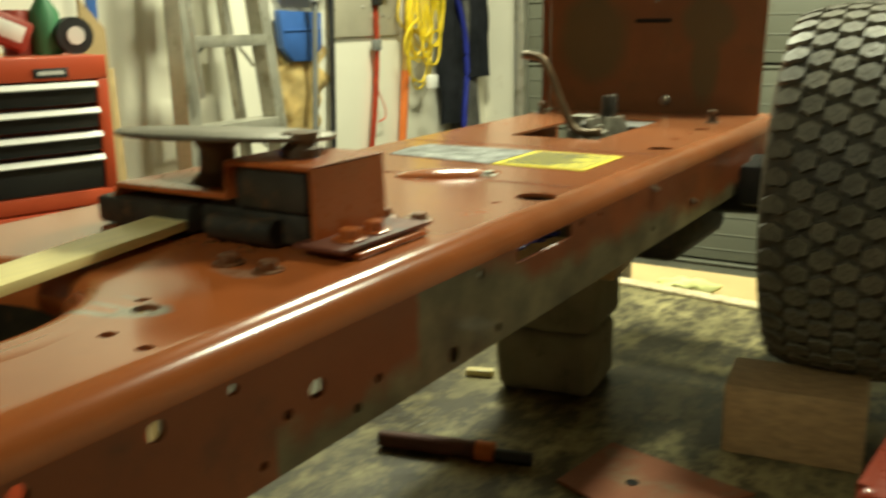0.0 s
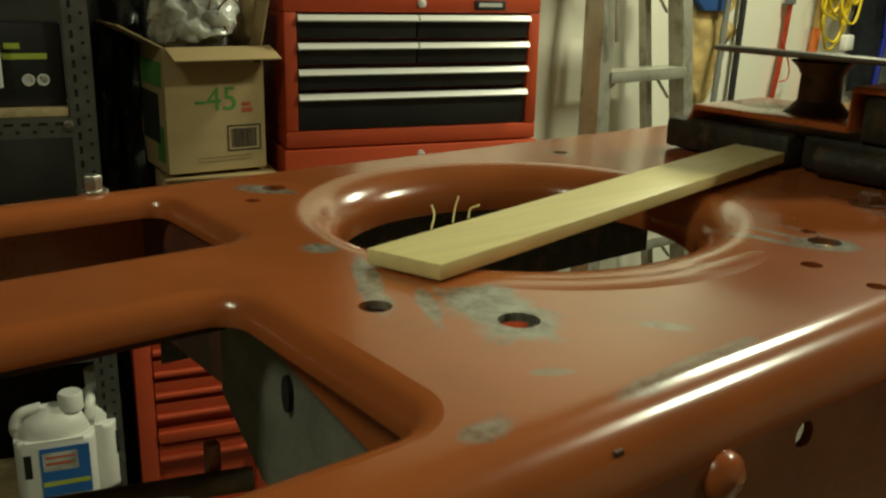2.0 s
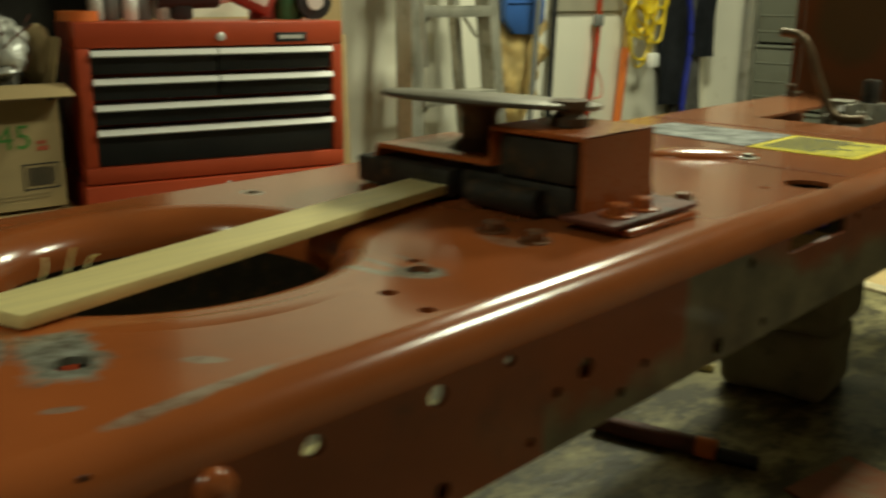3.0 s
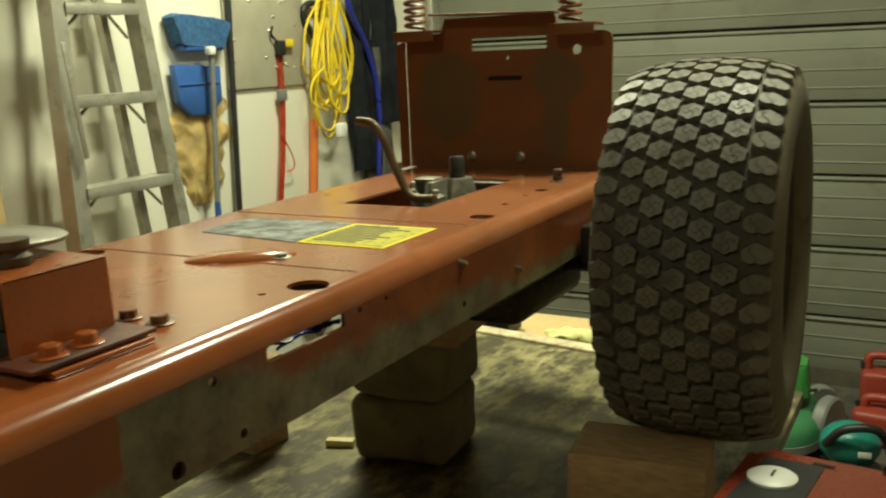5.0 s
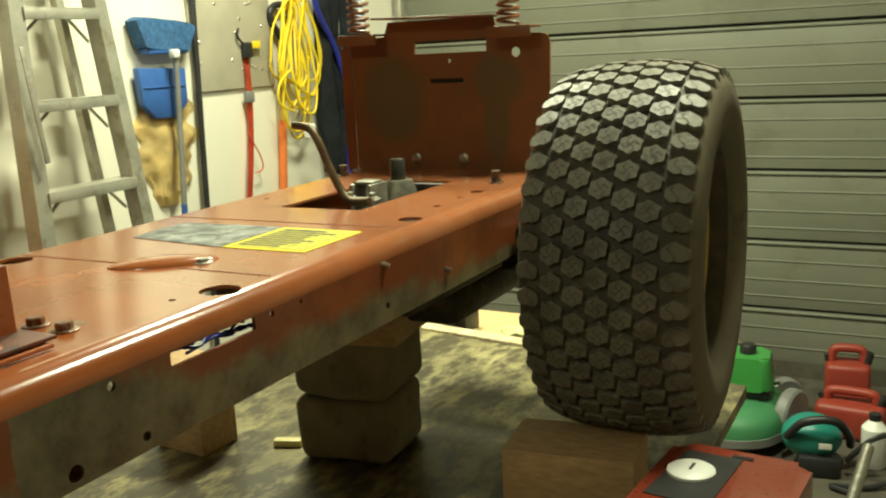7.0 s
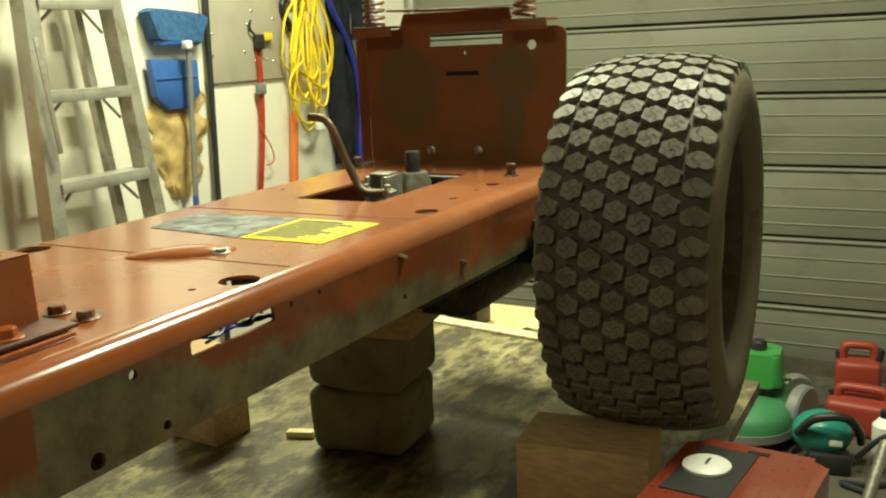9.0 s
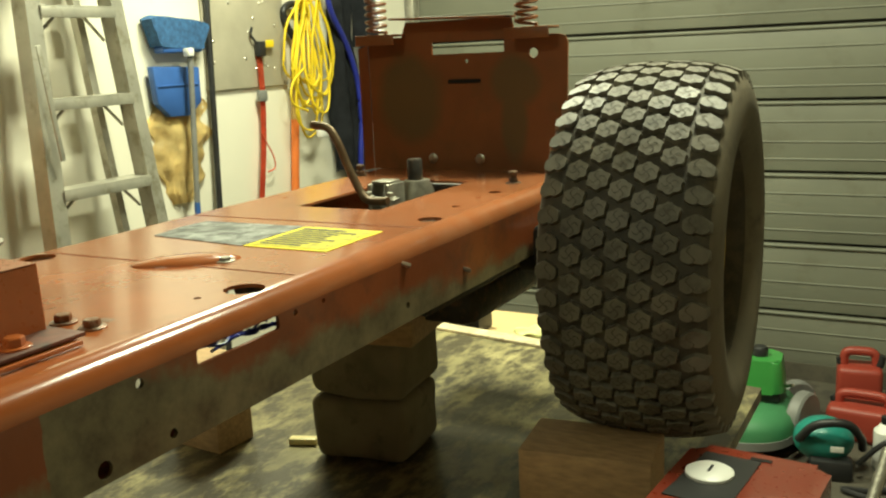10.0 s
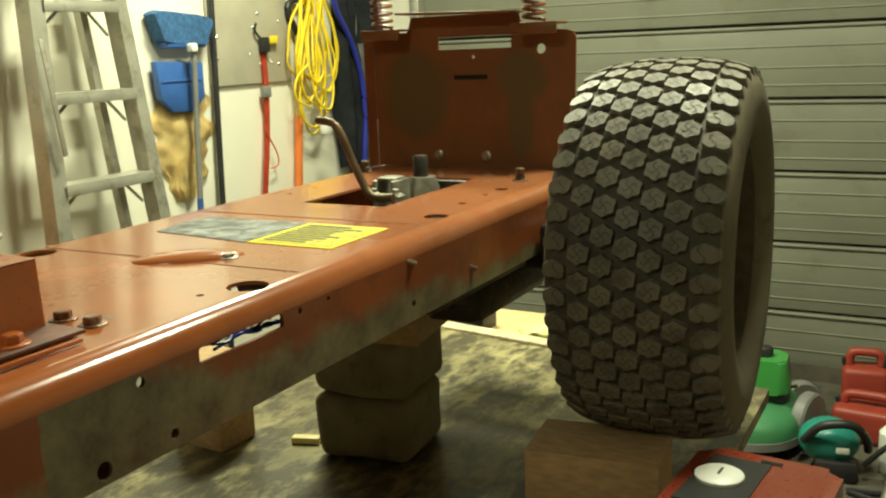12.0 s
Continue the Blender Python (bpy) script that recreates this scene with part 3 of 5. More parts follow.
# flanks: drilled plates under the shoulders
for side, x0 in (("near", -T), ("far", -W)):
    bm = bmesh.new()
    span(bm, x0, x0 + T, Y0, Y1, 1.100, 1.1766)
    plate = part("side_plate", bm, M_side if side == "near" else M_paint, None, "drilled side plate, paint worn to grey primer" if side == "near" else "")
    if side == "near":
        cutter = bmesh.new()
        span(cutter, -0.02, 0.02, 0.980, 1.094, 1.1615, 1.1755, 0.003)
        for y, z, r in ((0.491, 1.168, 0.006), (0.571, 1.167, 0.0065), (0.628, 1.170, 0.004), (0.701, 1.144, 0.0075), (0.672, 1.137, 0.004), (0.575, 1.111, 0.0055), (0.870, 1.112, 0.0075), (0.914, 1.168, 0.0045),
                        (0.944, 1.113, 0.0045), (1.120, 1.171, 0.0035), (1.168, 1.171, 0.0025), (0.768, 1.128, 0.004), (0.742, 1.115, 0.004), (1.336, 1.121, 0.004), (0.648, 1.113, 0.0035)):
            rod(cutter, (-0.02, y, z), (0.02, y, z), r, n=14)
        cut(plate, cutter)
    plate.data.transform(INV)
    plate.parent = tractor
# Added dark sheet: stands for the shade seen through the oval hole.
bm = bmesh.new()
span(bm, -W + T + 0.0005, -W + T + 0.003, 0.392, 0.90, 1.070, 1.190)
tpart("shade_liner", bm, M_grime_shade, "dark liner added for the shade behind the oval hole")
bm = bmesh.new()
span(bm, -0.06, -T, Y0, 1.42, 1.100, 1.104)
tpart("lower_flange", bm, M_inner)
for y in (0.383, 0.439):
    bm = bmesh.new()
    lathe(bm, [(0.0098, 0), (0.0092, 0.003), (0.0065, 0.0056), (0.0, 0.0066)], Matrix.Translation((0.0, y, 1.168)) @ pose(0, 0, 0, 0, 90, 0), 24)
    tpart("rivet", bm, M_paint, "domed red rivet head")
random.seed(21)
for i in range(5):
    bm = bmesh.new()
    path = [(-0.030 - 0.004 * i + random.uniform(-0.006, 0.006), 1.030 + 0.016 * k, 1.158 + random.uniform(-0.005, 0.005)) for k in range(7)]
    tube(bm, smooth_path(path, 5), 0.0016, 7)
    tpart("wire", bm, M_hose, "loose blue wire inside the frame")
# wall across the end of the front bay, with primer and slots
bm = bmesh.new()
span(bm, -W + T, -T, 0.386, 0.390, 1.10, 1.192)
wallp = part("cross_member", bm, M_inner, None, "dark cross member under the deck")
wallp.data.transform(INV)
wallp.parent = tractor
UP = Matrix(((1, 0, 0, 0), (0, 0, 1, 0), (0, 1, 0, 0), (0, 0, 0, 1)))
bm = bmesh.new()
prism(bm, [(-0.19, 1.19), (-0.19, 1.183), (-0.09, 1.164), (-0.05, 1.155), (-0.05, 1.19)], 0.350, 0.353, UP)
tpart("gusset", bm, M_paint, "sloping red gusset")
bm = bmesh.new()
prism(bm, [(-0.236, 1.188), (-0.238, 1.13), (-0.195, 1.10), (-0.05, 1.10), (-0.05, 1.188)], 0.356, 0.360, UP)
tpart("bare_plate", bm, M_primer, "bare grey inner plate")
for x, z in ((-0.165, 1.158), (-0.092, 1.150)):
    bm = bmesh.new()
    lathe(bm, [(0.006, 0), (0.006, 0.002)], Matrix.Translation((x, 0.3555, z)) @ pose(0, 0, 0, 90, 0, 0) @ Matrix.Diagonal((0.6, 1.5, 1, 1)), 14)
    tpart("slot", bm, M_hole)
bm = bmesh.new()
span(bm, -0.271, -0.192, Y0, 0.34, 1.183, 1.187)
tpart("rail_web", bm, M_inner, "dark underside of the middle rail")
bm = bmesh.new()
tube(bm, [(-0.228, 0.262, 1.10), (-0.200, 0.353, 1.10)], 0.006, 14)
tpart("tie_rod", bm, M_rust, "greasy steering rod")
bm = bmesh.new()
box(bm, (-0.212, 0.338, 1.108), (0.007, 0.007, 0.022), 0.0015)
tpart("rod_bracket", bm, M_paint)
bm = bmesh.new()
hexbolt(bm, (-0.412, 0.352, TOPZ), 0.0062, 0.010)
tpart("flange_bolt", bm, M_steel, "zinc flange bolt")
bm = bmesh.new()
lathe(bm, [(0.0125, 0), (0.0125, 0.002), (0.010, 0.0035), (0.0085, 0.004)], Matrix.Translation((-0.025, 0.249, TOPZ)), 28)
lathe(bm, [(0.0085, 0.0035), (0.0085, 0.009), (0.0072, 0.0105), (0.0, 0.0108)], Matrix.Translation((-0.025, 0.249, TOPZ)), 6)
tpart("flange_bolt", bm, M_steel, "zinc flange bolt")


# decals, pressed bead and lap seam
bm = bmesh.new()
span(bm, -0.178, -0.056, 1.254, 1.377, TOPZ + 0.0002, TOPZ + 0.0009)
dec = tpart("warning_decal", bm, M_decal, "yellow warning decal, faded and worn")
bm = bmesh.new()
span(bm, -0.171, -0.063, 1.261, 1.370, TOPZ + 0.0010, TOPZ + 0.0014)
tpart("decal_print", bm, M_decal2, "", 38, dec)
random.seed(31)
for i in range(9):
    bm = bmesh.new()
    y = 1.270 + 0.0108 * i
    span(bm, -0.166, -0.166 + random.uniform(0.06, 0.098), y, y + (0.0072 if i == 8 else 0.0046), TOPZ + 0.0015, TOPZ + 0.0018)
    tpart("print_bar", bm, M_ink, "", 38, dec)
bm = bmesh.new()
prism(bm, [(-0.342, 1.272), (-0.181, 1.254), (-0.181, 1.379), (-0.346, 1.376), (-0.352, 1.33)], TOPZ + 0.0002, TOPZ + 0.0008)
tpart("foil_decal", bm, M_foil, "scuffed grey foil decal")
bm = bmesh.new()
bmesh.ops.create_uvsphere(bm, u_segments=36, v_segments=18, radius=1.0, matrix=Matrix.Translation((-0.186, 1.166, TOPZ - 0.001)) @ pose(0, 0, 0, 0, 0, 38) @ Matrix.Diagonal((0.062, 0.027, 0.0095, 1)))
tpart("pressed_bead", bm, M_deck, "raised shiny bead", 60)
bm = bmesh.new()
hexbolt(bm, (-0.141, 1.181, TOPZ), 0.007, 0.004)
tpart("bolt", bm, M_cast)
bm = bmesh.new()
span(bm, -W + R, -R, 1.152, 1.1530, TOPZ + 0.0001, TOPZ + 0.0007)
tpart("lap_seam", bm, M_dusty)
bm = bmesh.new()
span(bm, -W + R, -R, 1.412, 1.413, TOPZ + 0.0001, TOPZ + 0.0007)
tpart("lap_seam", bm, M_dusty)
for x, y in ((-0.122, 0.751), (-0.082, 0.750)):
    bm = bmesh.new()
    hexbolt(bm, (x, y, TOPZ), 0.0075, 0.007)
    tpart("bolt", bm, M_wornbolt, "red-painted bolt head worn to steel")
for x, y in ((-0.066, 1.798), (-0.392, 1.836)):
    bm = bmesh.new()
    hexbolt(bm, (x, y, TOPZ), 0.0085, 0.008)
    rod(bm, (x, y, TOPZ), (x, y, TOPZ + 0.02), 0.005, n=12)
    hexbolt(bm, (x, y, TOPZ + 0.012), 0.0085, 0.007, False)
    tpart("bolt", bm, M_rust, "rusty bolt and nut")
for y, z in ((1.333, 1.172), (1.489, 1.130)):
    bm = bmesh.new()
    rod(bm, (-0.002, y - 0.006, z + 0.003), (0.003, y + 0.006, z - 0.003), 0.003, n=8)
    tpart("side_nick", bm, M_steel)

# hat bracket with pulley plate
bm = bmesh.new()
prof = [(-0.040, 1.2005), (-0.086, 1.2005), (-0.086, 1.2625), (-0.172, 1.2625), (-0.172, 1.234), (-0.305, 1.234), (-0.318, 1.2005)]


def strap(bm, prof, y0, y1, t):
    """A flat bar bent along prof (x, z), between y0 and y1."""
    pts = [Vector((x, z)) for x, z in prof]
    up, lo = [], []
    for i, p in enumerate(pts):
        d = (pts[min(i + 1, len(pts) - 1)] - pts[max(i - 1, 0)]).normalized()
        nrm = Vector((d.y, -d.x))
        up.append(p + nrm * t)
        lo.append(p)
    va = [[bm.verts.new((q.x, y, q.y)) for q in row] for row in (up, lo) for y in (y0, y1)]
    for r0, r1 in ((va[0], va[1]), (va[2], va[3]), (va[0], va[2]), (va[1], va[3])):
        for i in range(len(pts) - 1):
            bm.faces.new((r0[i], r0[i + 1], r1[i + 1], r1[i]))
    for i in (0, -1):
        bm.faces.new((va[0][i], va[1][i], va[3][i], va[2][i]))
    bmesh.ops.bevel(bm, geom=bm.edges[:], offset=0.0014, segments=2, profile=0.5, affect="EDGES")


strap(bm, prof, 0.804, 0.898, 0.005)
tpart("hat_bracket", bm, M_paint, "bent red hat bracket bolted to the deck")
bm = bmesh.new()
span(bm, -0.094, -0.044, 0.790, 0.905, 1.2064, 1.2105, 0.0015)
tpart("foot_plate", bm, M_inner, "worn foot plate")
for x, y in ((-0.062, 0.820), (-0.062, 0.852)):
    bm = bmesh.new()
    hexbolt(bm, (x, y, 1.2105), 0.0085, 0.008)
    tpart("bolt", bm, M_paint)
for x, y in ((-0.115, 0.940), (-0.076, 0.938)):
    bm = bmesh.new()
    hexbolt(bm, (x, y, TOPZ), 0.0078, 0.007)
    tpart("bolt", bm, M_wornbolt, "red-painted bolt head worn to steel")
bm = bmesh.new()
span(bm, -0.210, -0.095, 0.810, 0.890, 1.2015, 1.228, 0.004)
rod(bm, (-0.19, 0.804, 1.212), (-0.12, 0.804, 1.212), 0.011, n=14)
tpart("greasy_pivot", bm, M_grime_shade, "greasy black steering pivot under the bracket")
# Dark block put into the bracket in place of its shaded hollow.
bm = bmesh.new()
span(bm, -0.1655, -0.0925, 0.807, 0.892, 1.2285, 1.2615, 0.003)
tpart("hollow_fill", bm, M_grime_shade, "dark block added for the shaded hollow inside the bracket")
bm = bmesh.new()
span(bm, -0.33, -0.215, 0.800, 0.868, 1.2015, 1.226, 0.004)
tpart("pivot_block", bm, M_grime_shade)
bm = bmesh.new()
lathe(bm, [(0.026, 1.2385), (0.021, 1.243), (0.016, 1.249), (0.0155, 1.268), (0.019, 1.274), (0.024, 1.2785)], Matrix.Translation((-0.222, 0.846, 0)), 28)
tpart("spindle", bm, M_rust, "rusty waisted spindle")
bm = bmesh.new()
lathe(bm, [(0.0, -0.0015), (0.090, -0.0015), (0.092, 0.0), (0.092, 0.0022), (0.090, 0.0035), (0.0, 0.0035)], Matrix.Translation((-0.212, 0.850, 1.280)) @ pose(0, 0, 0, -5, 0, 0), 56)
tpart("pulley_disc", bm, M_disc, "thin grey steel disc")
bm = bmesh.new()
lathe(bm, [(0.016, 1.2675), (0.016, 1.274), (0.012, 1.277), (0.012, 1.281), (0.015, 1.2815), (0.015, 1.287), (0.0, 1.2875)], Matrix.Translation((-0.128, 0.846, 0)), 18)
tpart("pivot_nut", bm, M_rust, "rusty pivot nut")

# dash panel at the rear
PY = 1.940
out = [(-0.425, 1.199), (-0.026, 1.199), (-0.020, 1.424), (-0.024, 1.434), (-0.034, 1.438), (-0.118, 1.442), (-0.126, 1.472), (-0.340, 1.472), (-0.350, 1.446), (-0.405, 1.446), (-0.424, 1.436)]
bm = bmesh.new()
prism(bm, out, -0.002, 0.002, Matrix.Translation((0, PY, 0)) @ pose(0, 0, 0, 90, 0, 0))
panel = part("dash_panel", bm, M_panel, None, "upright red dash panel with slots and grease marks")
cutter = bmesh.new()
span(cutter, -0.286, -0.140, PY - 0.05, PY + 0.05, 1.412, 1.434)
rod(cutter, (-0.084, PY - 0.05, 1.408), (-0.084, PY + 0.05, 1.408), 0.0085, n=18)
rod(cutter, (-0.215, PY - 0.05, 1.398), (-0.215, PY + 0.05, 1.398), 0.0035, n=12)
cut(panel, cutter)
panel.data.transform(INV)
panel.parent = tractor
bm = bmesh.new()
box(bm, (-0.221, PY - 0.003, 1.3625), (0.066, 0.004, 0.007), 0.0012)
tpart("louvre", bm, M_hole, "dark pressed louvre")
bm = bmesh.new()
box(bm, (-0.233, PY - 0.022, 1.475), (0.232, 0.05, 0.004), 0.0012, None)
for v in bm.verts:
    v.co.z += (v.co.x + 0.233) * -0.03
tpart("top_flange", bm, M_panel, "bent top flange")
for x in (-0.382, -0.078):
    bm = bmesh.new()
    box(bm, (x, PY - 0.022, 1.450), (0.082, 0.052, 0.004), 0.0012)
    box(bm, (x, PY - 0.046, 1.442), (0.082, 0.004, 0.018), 0.0012)
    tpart("spring_seat", bm, M_panel, "small red spring flange")
    bm = bmesh.new()
    coil = [(x - 0.011 + 0.018 * math.cos(t), PY - 0.018 + 0.018 * math.sin(t), 1.455 + 0.0021 * t) for t in [i * math.pi / 8 for i in range(16 * 9)]]
    tube(bm, coil, 0.0032, 8)
    tpart("coil_spring", bm, M_panel, "red coil spring")
bm = bmesh.new()
vs = [bm.verts.new(p) for p in ((-0.425, PY - 0.004, 1.2), (-0.424, PY - 0.004, 1.436), (-0.424, PY - 0.038, 1.428), (-0.425, PY - 0.038, 1.2))]
bmesh.ops.solidify(bm, geom=[bm.faces.new(vs)], thickness=0.003)
tpart("side_flange", bm, M_panel)
for x in (-0.293, -0.194):
    bm = bmesh.new()
    hexbolt(bm, (x, PY - 0.003, 1.221), 0.006, 0.006, True, (0, -1, 0))
    tpart("bolt", bm, M_steel)
# gearbox and lever in the rear bay
bm = bmesh.new()
span(bm, -0.40, -0.05, 1.47, 1.84, 1.06, 1.09, 0.01)
span(bm, -0.33, -0.12, 1.55, 1.80, 1.09, 1.15, 0.012)
gear = tpart("gearbox", bm, M_grime_shade, "greasy black gearbox below the deck")
bm = bmesh.new()
for x in (-0.263, -0.229):
    box(bm, (x, 1.69, 1.172), (0.008, 0.05, 0.08), 0.002)
box(bm, (-0.246, 1.69, 1.213), (0.036, 0.034, 0.006), 0.002)
lathe(bm, [(0.032, 1.14), (0.028, 1.19), (0.022, 1.208), (0.0, 1.208)], Matrix.Translation((-0.225, 1.755, 0)), 20)
tpart("shift_tower", bm, M_cast, "dirty cast shift tower")
bm = bmesh.new()
lathe(bm, [(0.013, 1.20), (0.013, 1.240), (0.011, 1.243), (0.0, 1.243)], Matrix.Translation((-0.229, 1.758, 0)), 18)
tpart("stub_shaft", bm, M_grime_shade)
bm = bmesh.new()
hexbolt(bm, (-0.182, 1.60, 1.203), 0.006, 0.007)
hexbolt(bm, (-0.222, 1.60, 1.203), 0.006, 0.007)
box(bm, (-0.200, 1.60, 1.2), (0.060, 0.02, 0.005), 0.002)
tpart("lever_plate", bm, M_cast)
bm = bmesh.new()
tube(bm, smooth_path([(-0.165, 1.565, 1.204), (-0.197, 1.567, 1.203), (-0.215, 1.57, 1.215), (-0.236, 1.57, 1.255), (-0.252, 1.57, 1.292), (-0.268, 1.57, 1.312), (-0.296, 1.57, 1.317)], 8), 0.0062, 14)
tpart("shift_lever", bm, M_lever, "bent bare steel lever")
bm = bmesh.new()
span(bm, -0.38, -0.06, 1.62, 1.90, 1.0, 1.06, 0.02)
tpart("axle_housing", bm, M_grime_shade, "dark rear axle housing")
bm = bmesh.new()
rod(bm, (-0.06, 1.82, 1.10), (0.10, 1.82, 1.10), 0.052, 0.046, 24)
tpart("axle_tube", bm, M_gap_shade, "axle tube, coloured black for the shade beside the wheel")
# Made-up black block that fills the gap beside the wheel with darkness.
bm = bmesh.new()
span(bm, 0.004, 0.048, 1.70, 1.94, 1.085, 1.150, 0.012)
tpart("gap_block", bm, M_gap_shade, "black block added for the darkness between frame and wheel")
# Unseen block added behind the deck, to throw its shadow on the table.
bm = bmesh.new()
span(bm, -0.40, -0.01, 1.98, 2.14, 1.05, 1.17, 0.02)
tpart("shadow_block", bm, M_grime_shade, "unseen block added to cast shade on the table")

# rear wheel
tyre_c = Vector((0.177, 1.820, 1.100))
RT = 0.262
wheel = new("rear_wheel")
wheel.parent = tractor
wheel.matrix_basis = INV @ Matrix.Translation(tyre_c) @ pose(0, 0, 0, 0, 90, 3.1) @ Matrix.Diagonal((1.068, 1.068, 1.072, 1))
prof = [(0.141, -0.062), (0.155, -0.095), (0.178, -0.114), (0.205, -0.114), (0.230, -0.113), (0.246, -0.106), (0.254, -0.090), (0.259, -0.06), (RT - 0.001, -0.03), (RT, 0), (RT - 0.001, 0.03), (0.259, 0.06), (0.254, 0.090), (0.246, 0.106), (0.230, 0.114), (0.205, 0.118), (0.178, 0.114), (0.155, 0.095), (0.141, 0.062)]
bm = bmesh.new()
rings = [[bm.verts.new((r * math.cos(2 * math.pi * i / 96), r * math.sin(2 * math.pi * i / 96), z)) for i in range(96)] for r, z in prof]
for p, q in zip(rings, rings[1:] + rings[:1]):
    for i in range(96):
        bm.faces.new((p[i], p[(i + 1) % 96], q[(i + 1) % 96], q[i]))
tyre = part("tyre", bm, M_rubber, wheel, "dusty black turf tyre", 50)
tyre.data.materials.append(M_sidewall)
for f in tyre.data.polygons:
    if abs(f.center.z) > 0.100:
        f.material_index = 1


def crown(z):
    """Radius of the carcass at z across the tread."""
    return RT - 0.0105 * (abs(z) / 0.09) ** 2.6


bm, gv = bmesh.new(), bmesh.new()
ROWS_T = 46


def on_tread(th, du, z, dr):
    t = th + du / RT
    r = crown(z) + dr
    return (r * math.cos(t), r * math.sin(t), z)


for i in range(ROWS_T):
    for c in range(-3, 4):
        zc = c * 0.0292
        th = 2 * math.pi * (i + 0.36 * c) / ROWS_T
        edge = abs(c) == 3
        k = 24
        low, high = [], []
        for j in range(k):
            a = 2 * math.pi * j / k
            q = 1 + 0.10 * math.cos(6 * a + 0.5) + 0.05 * math.cos(2 * a + 2.4)
            du, dz = 0.0134 * q * math.cos(a), 0.0142 * q * math.sin(a)
            if edge:
                sg = 1 if c > 0 else -1
                dz = 0.0165 * math.sin(a) * (1 + 0.05 * math.cos(6 * a)) + 0.004 * sg
                du = 0.0125 * math.cos(a) * (1 - 0.3 * math.exp(-((dz - 0.004 * sg) / 0.005) ** 2) * (1 if math.cos(a) > 0 else -0.6))
            for shrink, dr, dest in ((1.08, -0.002, low), (0.97, 0.0082, high)):
                dest.append(bm.verts.new(on_tread(th, du * shrink, zc + dz * shrink, dr)))
        bm.faces.new(high)
        for j in range(k):
            bm.faces.new((low[j], low[(j + 1) % k], high[(j + 1) % k], high[j]))
        for flip in (0, 1) if not edge else (0,):
            rows_ = []
            for j in range(9):
                u = -1 + j / 4
                p = (0.0105 * u, 0.0045 * math.sin(math.pi * u))
                if flip:
                    p = (-p[1], p[0])
                rows_.append([gv.verts.new(on_tread(th, p[0] + (e if flip else 0), zc + p[1] + (0 if flip else e), 0.0086)) for e in (-0.0007, 0.0007)])
            for p, q in zip(rows_, rows_[1:]):
                gv.faces.new((p[0], p[1], q[1], q[0]))
part("tread", bm, M_lug, tyre, "worn grey-brown turf lugs", 30)
part("tread_sipe", gv, M_rubber, tyre, "", 30)["kind"] = "stuff"
bm = bmesh.new()
lathe(bm, [(0.03, 0.01), (0.10, 0.015), (0.125, 0.04), (0.142, 0.068), (0.147, 0.066), (0.147, -0.066), (0.142, -0.068), (0.125, -0.04), (0.10, -0.015), (0.03, -0.01)], None, 64)
part("rim", bm, M_rim, wheel, "yellowed steel rim")

# ---------------------------------------------------------------- on the table and the deck
bm = bmesh.new()
a, b = Vector((-0.1690, 0.4160, 1.2030)), Vector((-0.2430, 0.822, 1.2075))
ang = math.degrees(math.atan2(-(b - a).x, (b - a).y))
mid = (a + b) / 2
half = (b - a).length / 2
box(bm, (0, 0, 0), (0.043, 2 * half, 0.0080), 0.0008)
for v in bm.verts:                                   # the near end is sawn askew
    if v.co.y < -half + 0.005:
        v.co.y += 0.006 * (v.co.x / 0.043 + 0.5)
bmesh.ops.transform(bm, matrix=Matrix.Translation(mid + Vector((0, 0, 0.0022))) @ pose(0, 0, 0, math.degrees(math.atan2(b.z - a.z, 2 * half)), 0, ang), verts=bm.verts[:])
lath = solo("wooden_lath", bm, M_pine, "pale fresh-sawn pine lath laid across the deck hole", "lath")
for i, (t, up) in enumerate(((0.1, 0.010), (0.14, 0.013), (0.17, 0.007))):
    bm = bmesh.new()
    p = a.lerp(b, t) + Vector((-0.021, 0.0, 0.007))
    tube(bm, smooth_path([p, p + Vector((-0.003, 0.004, up * 0.6)), p + Vector((-0.008 + 0.005 * i, 0.006, up))], 3), 0.0006, 5)
    part("splinter", bm, M_pine, lath)

bm = bmesh.new()
box(bm, (0, 0, 0.053), (0.190, 0.122, 0.106), 0.004, pose(0.131, 1.614, 0.75, 0, 0, 7))
solo("wheel_block", bm, M_block, "sawn brown timber block under the rear wheel", "wood block")
stack = [((-0.285, 1.675, 0.752), (0.172, 0.158, 0.112), 0.020, 9, M_stone), ((-0.278, 1.673, 0.864), (0.174, 0.165, 0.112), 0.022, 4, M_stone)]
for c, sz, bv, turn, mat in stack:
    bm = bmesh.new()
    box(bm, (0, 0, sz[2] / 2), sz, bv, pose(*c, 0, 0, turn), 4)
    bmesh.ops.subdivide_edges(bm, edges=bm.edges[:], cuts=1, use_grid_fill=True)
    rough(bm, 0.006, 14, c[2] * 9)
    solo("concrete_block", bm, mat, "worn rounded concrete block in a stack under the chassis", "concrete block", "blocks under the chassis")
bm = bmesh.new()
box(bm, (0, 0, 0.058), (0.190, 0.18, 0.120), 0.006, pose(-0.245, 1.645, 0.978, 0, 0, 8))
solo("support_block", bm, M_block, "brown timber block on top of the concrete stack", "wood block", "blocks under the chassis")
bm = bmesh.new()
box(bm, (0, 0, 0.08), (0.115, 0.086, 0.16), 0.004, pose(-0.573, 1.578, 0.75, 0, 0, -4))
solo("timber_offcut", bm, M_block, "sawn timber offcut standing on the table", "wood block", "blocks under the chassis")
bm = bmesh.new()
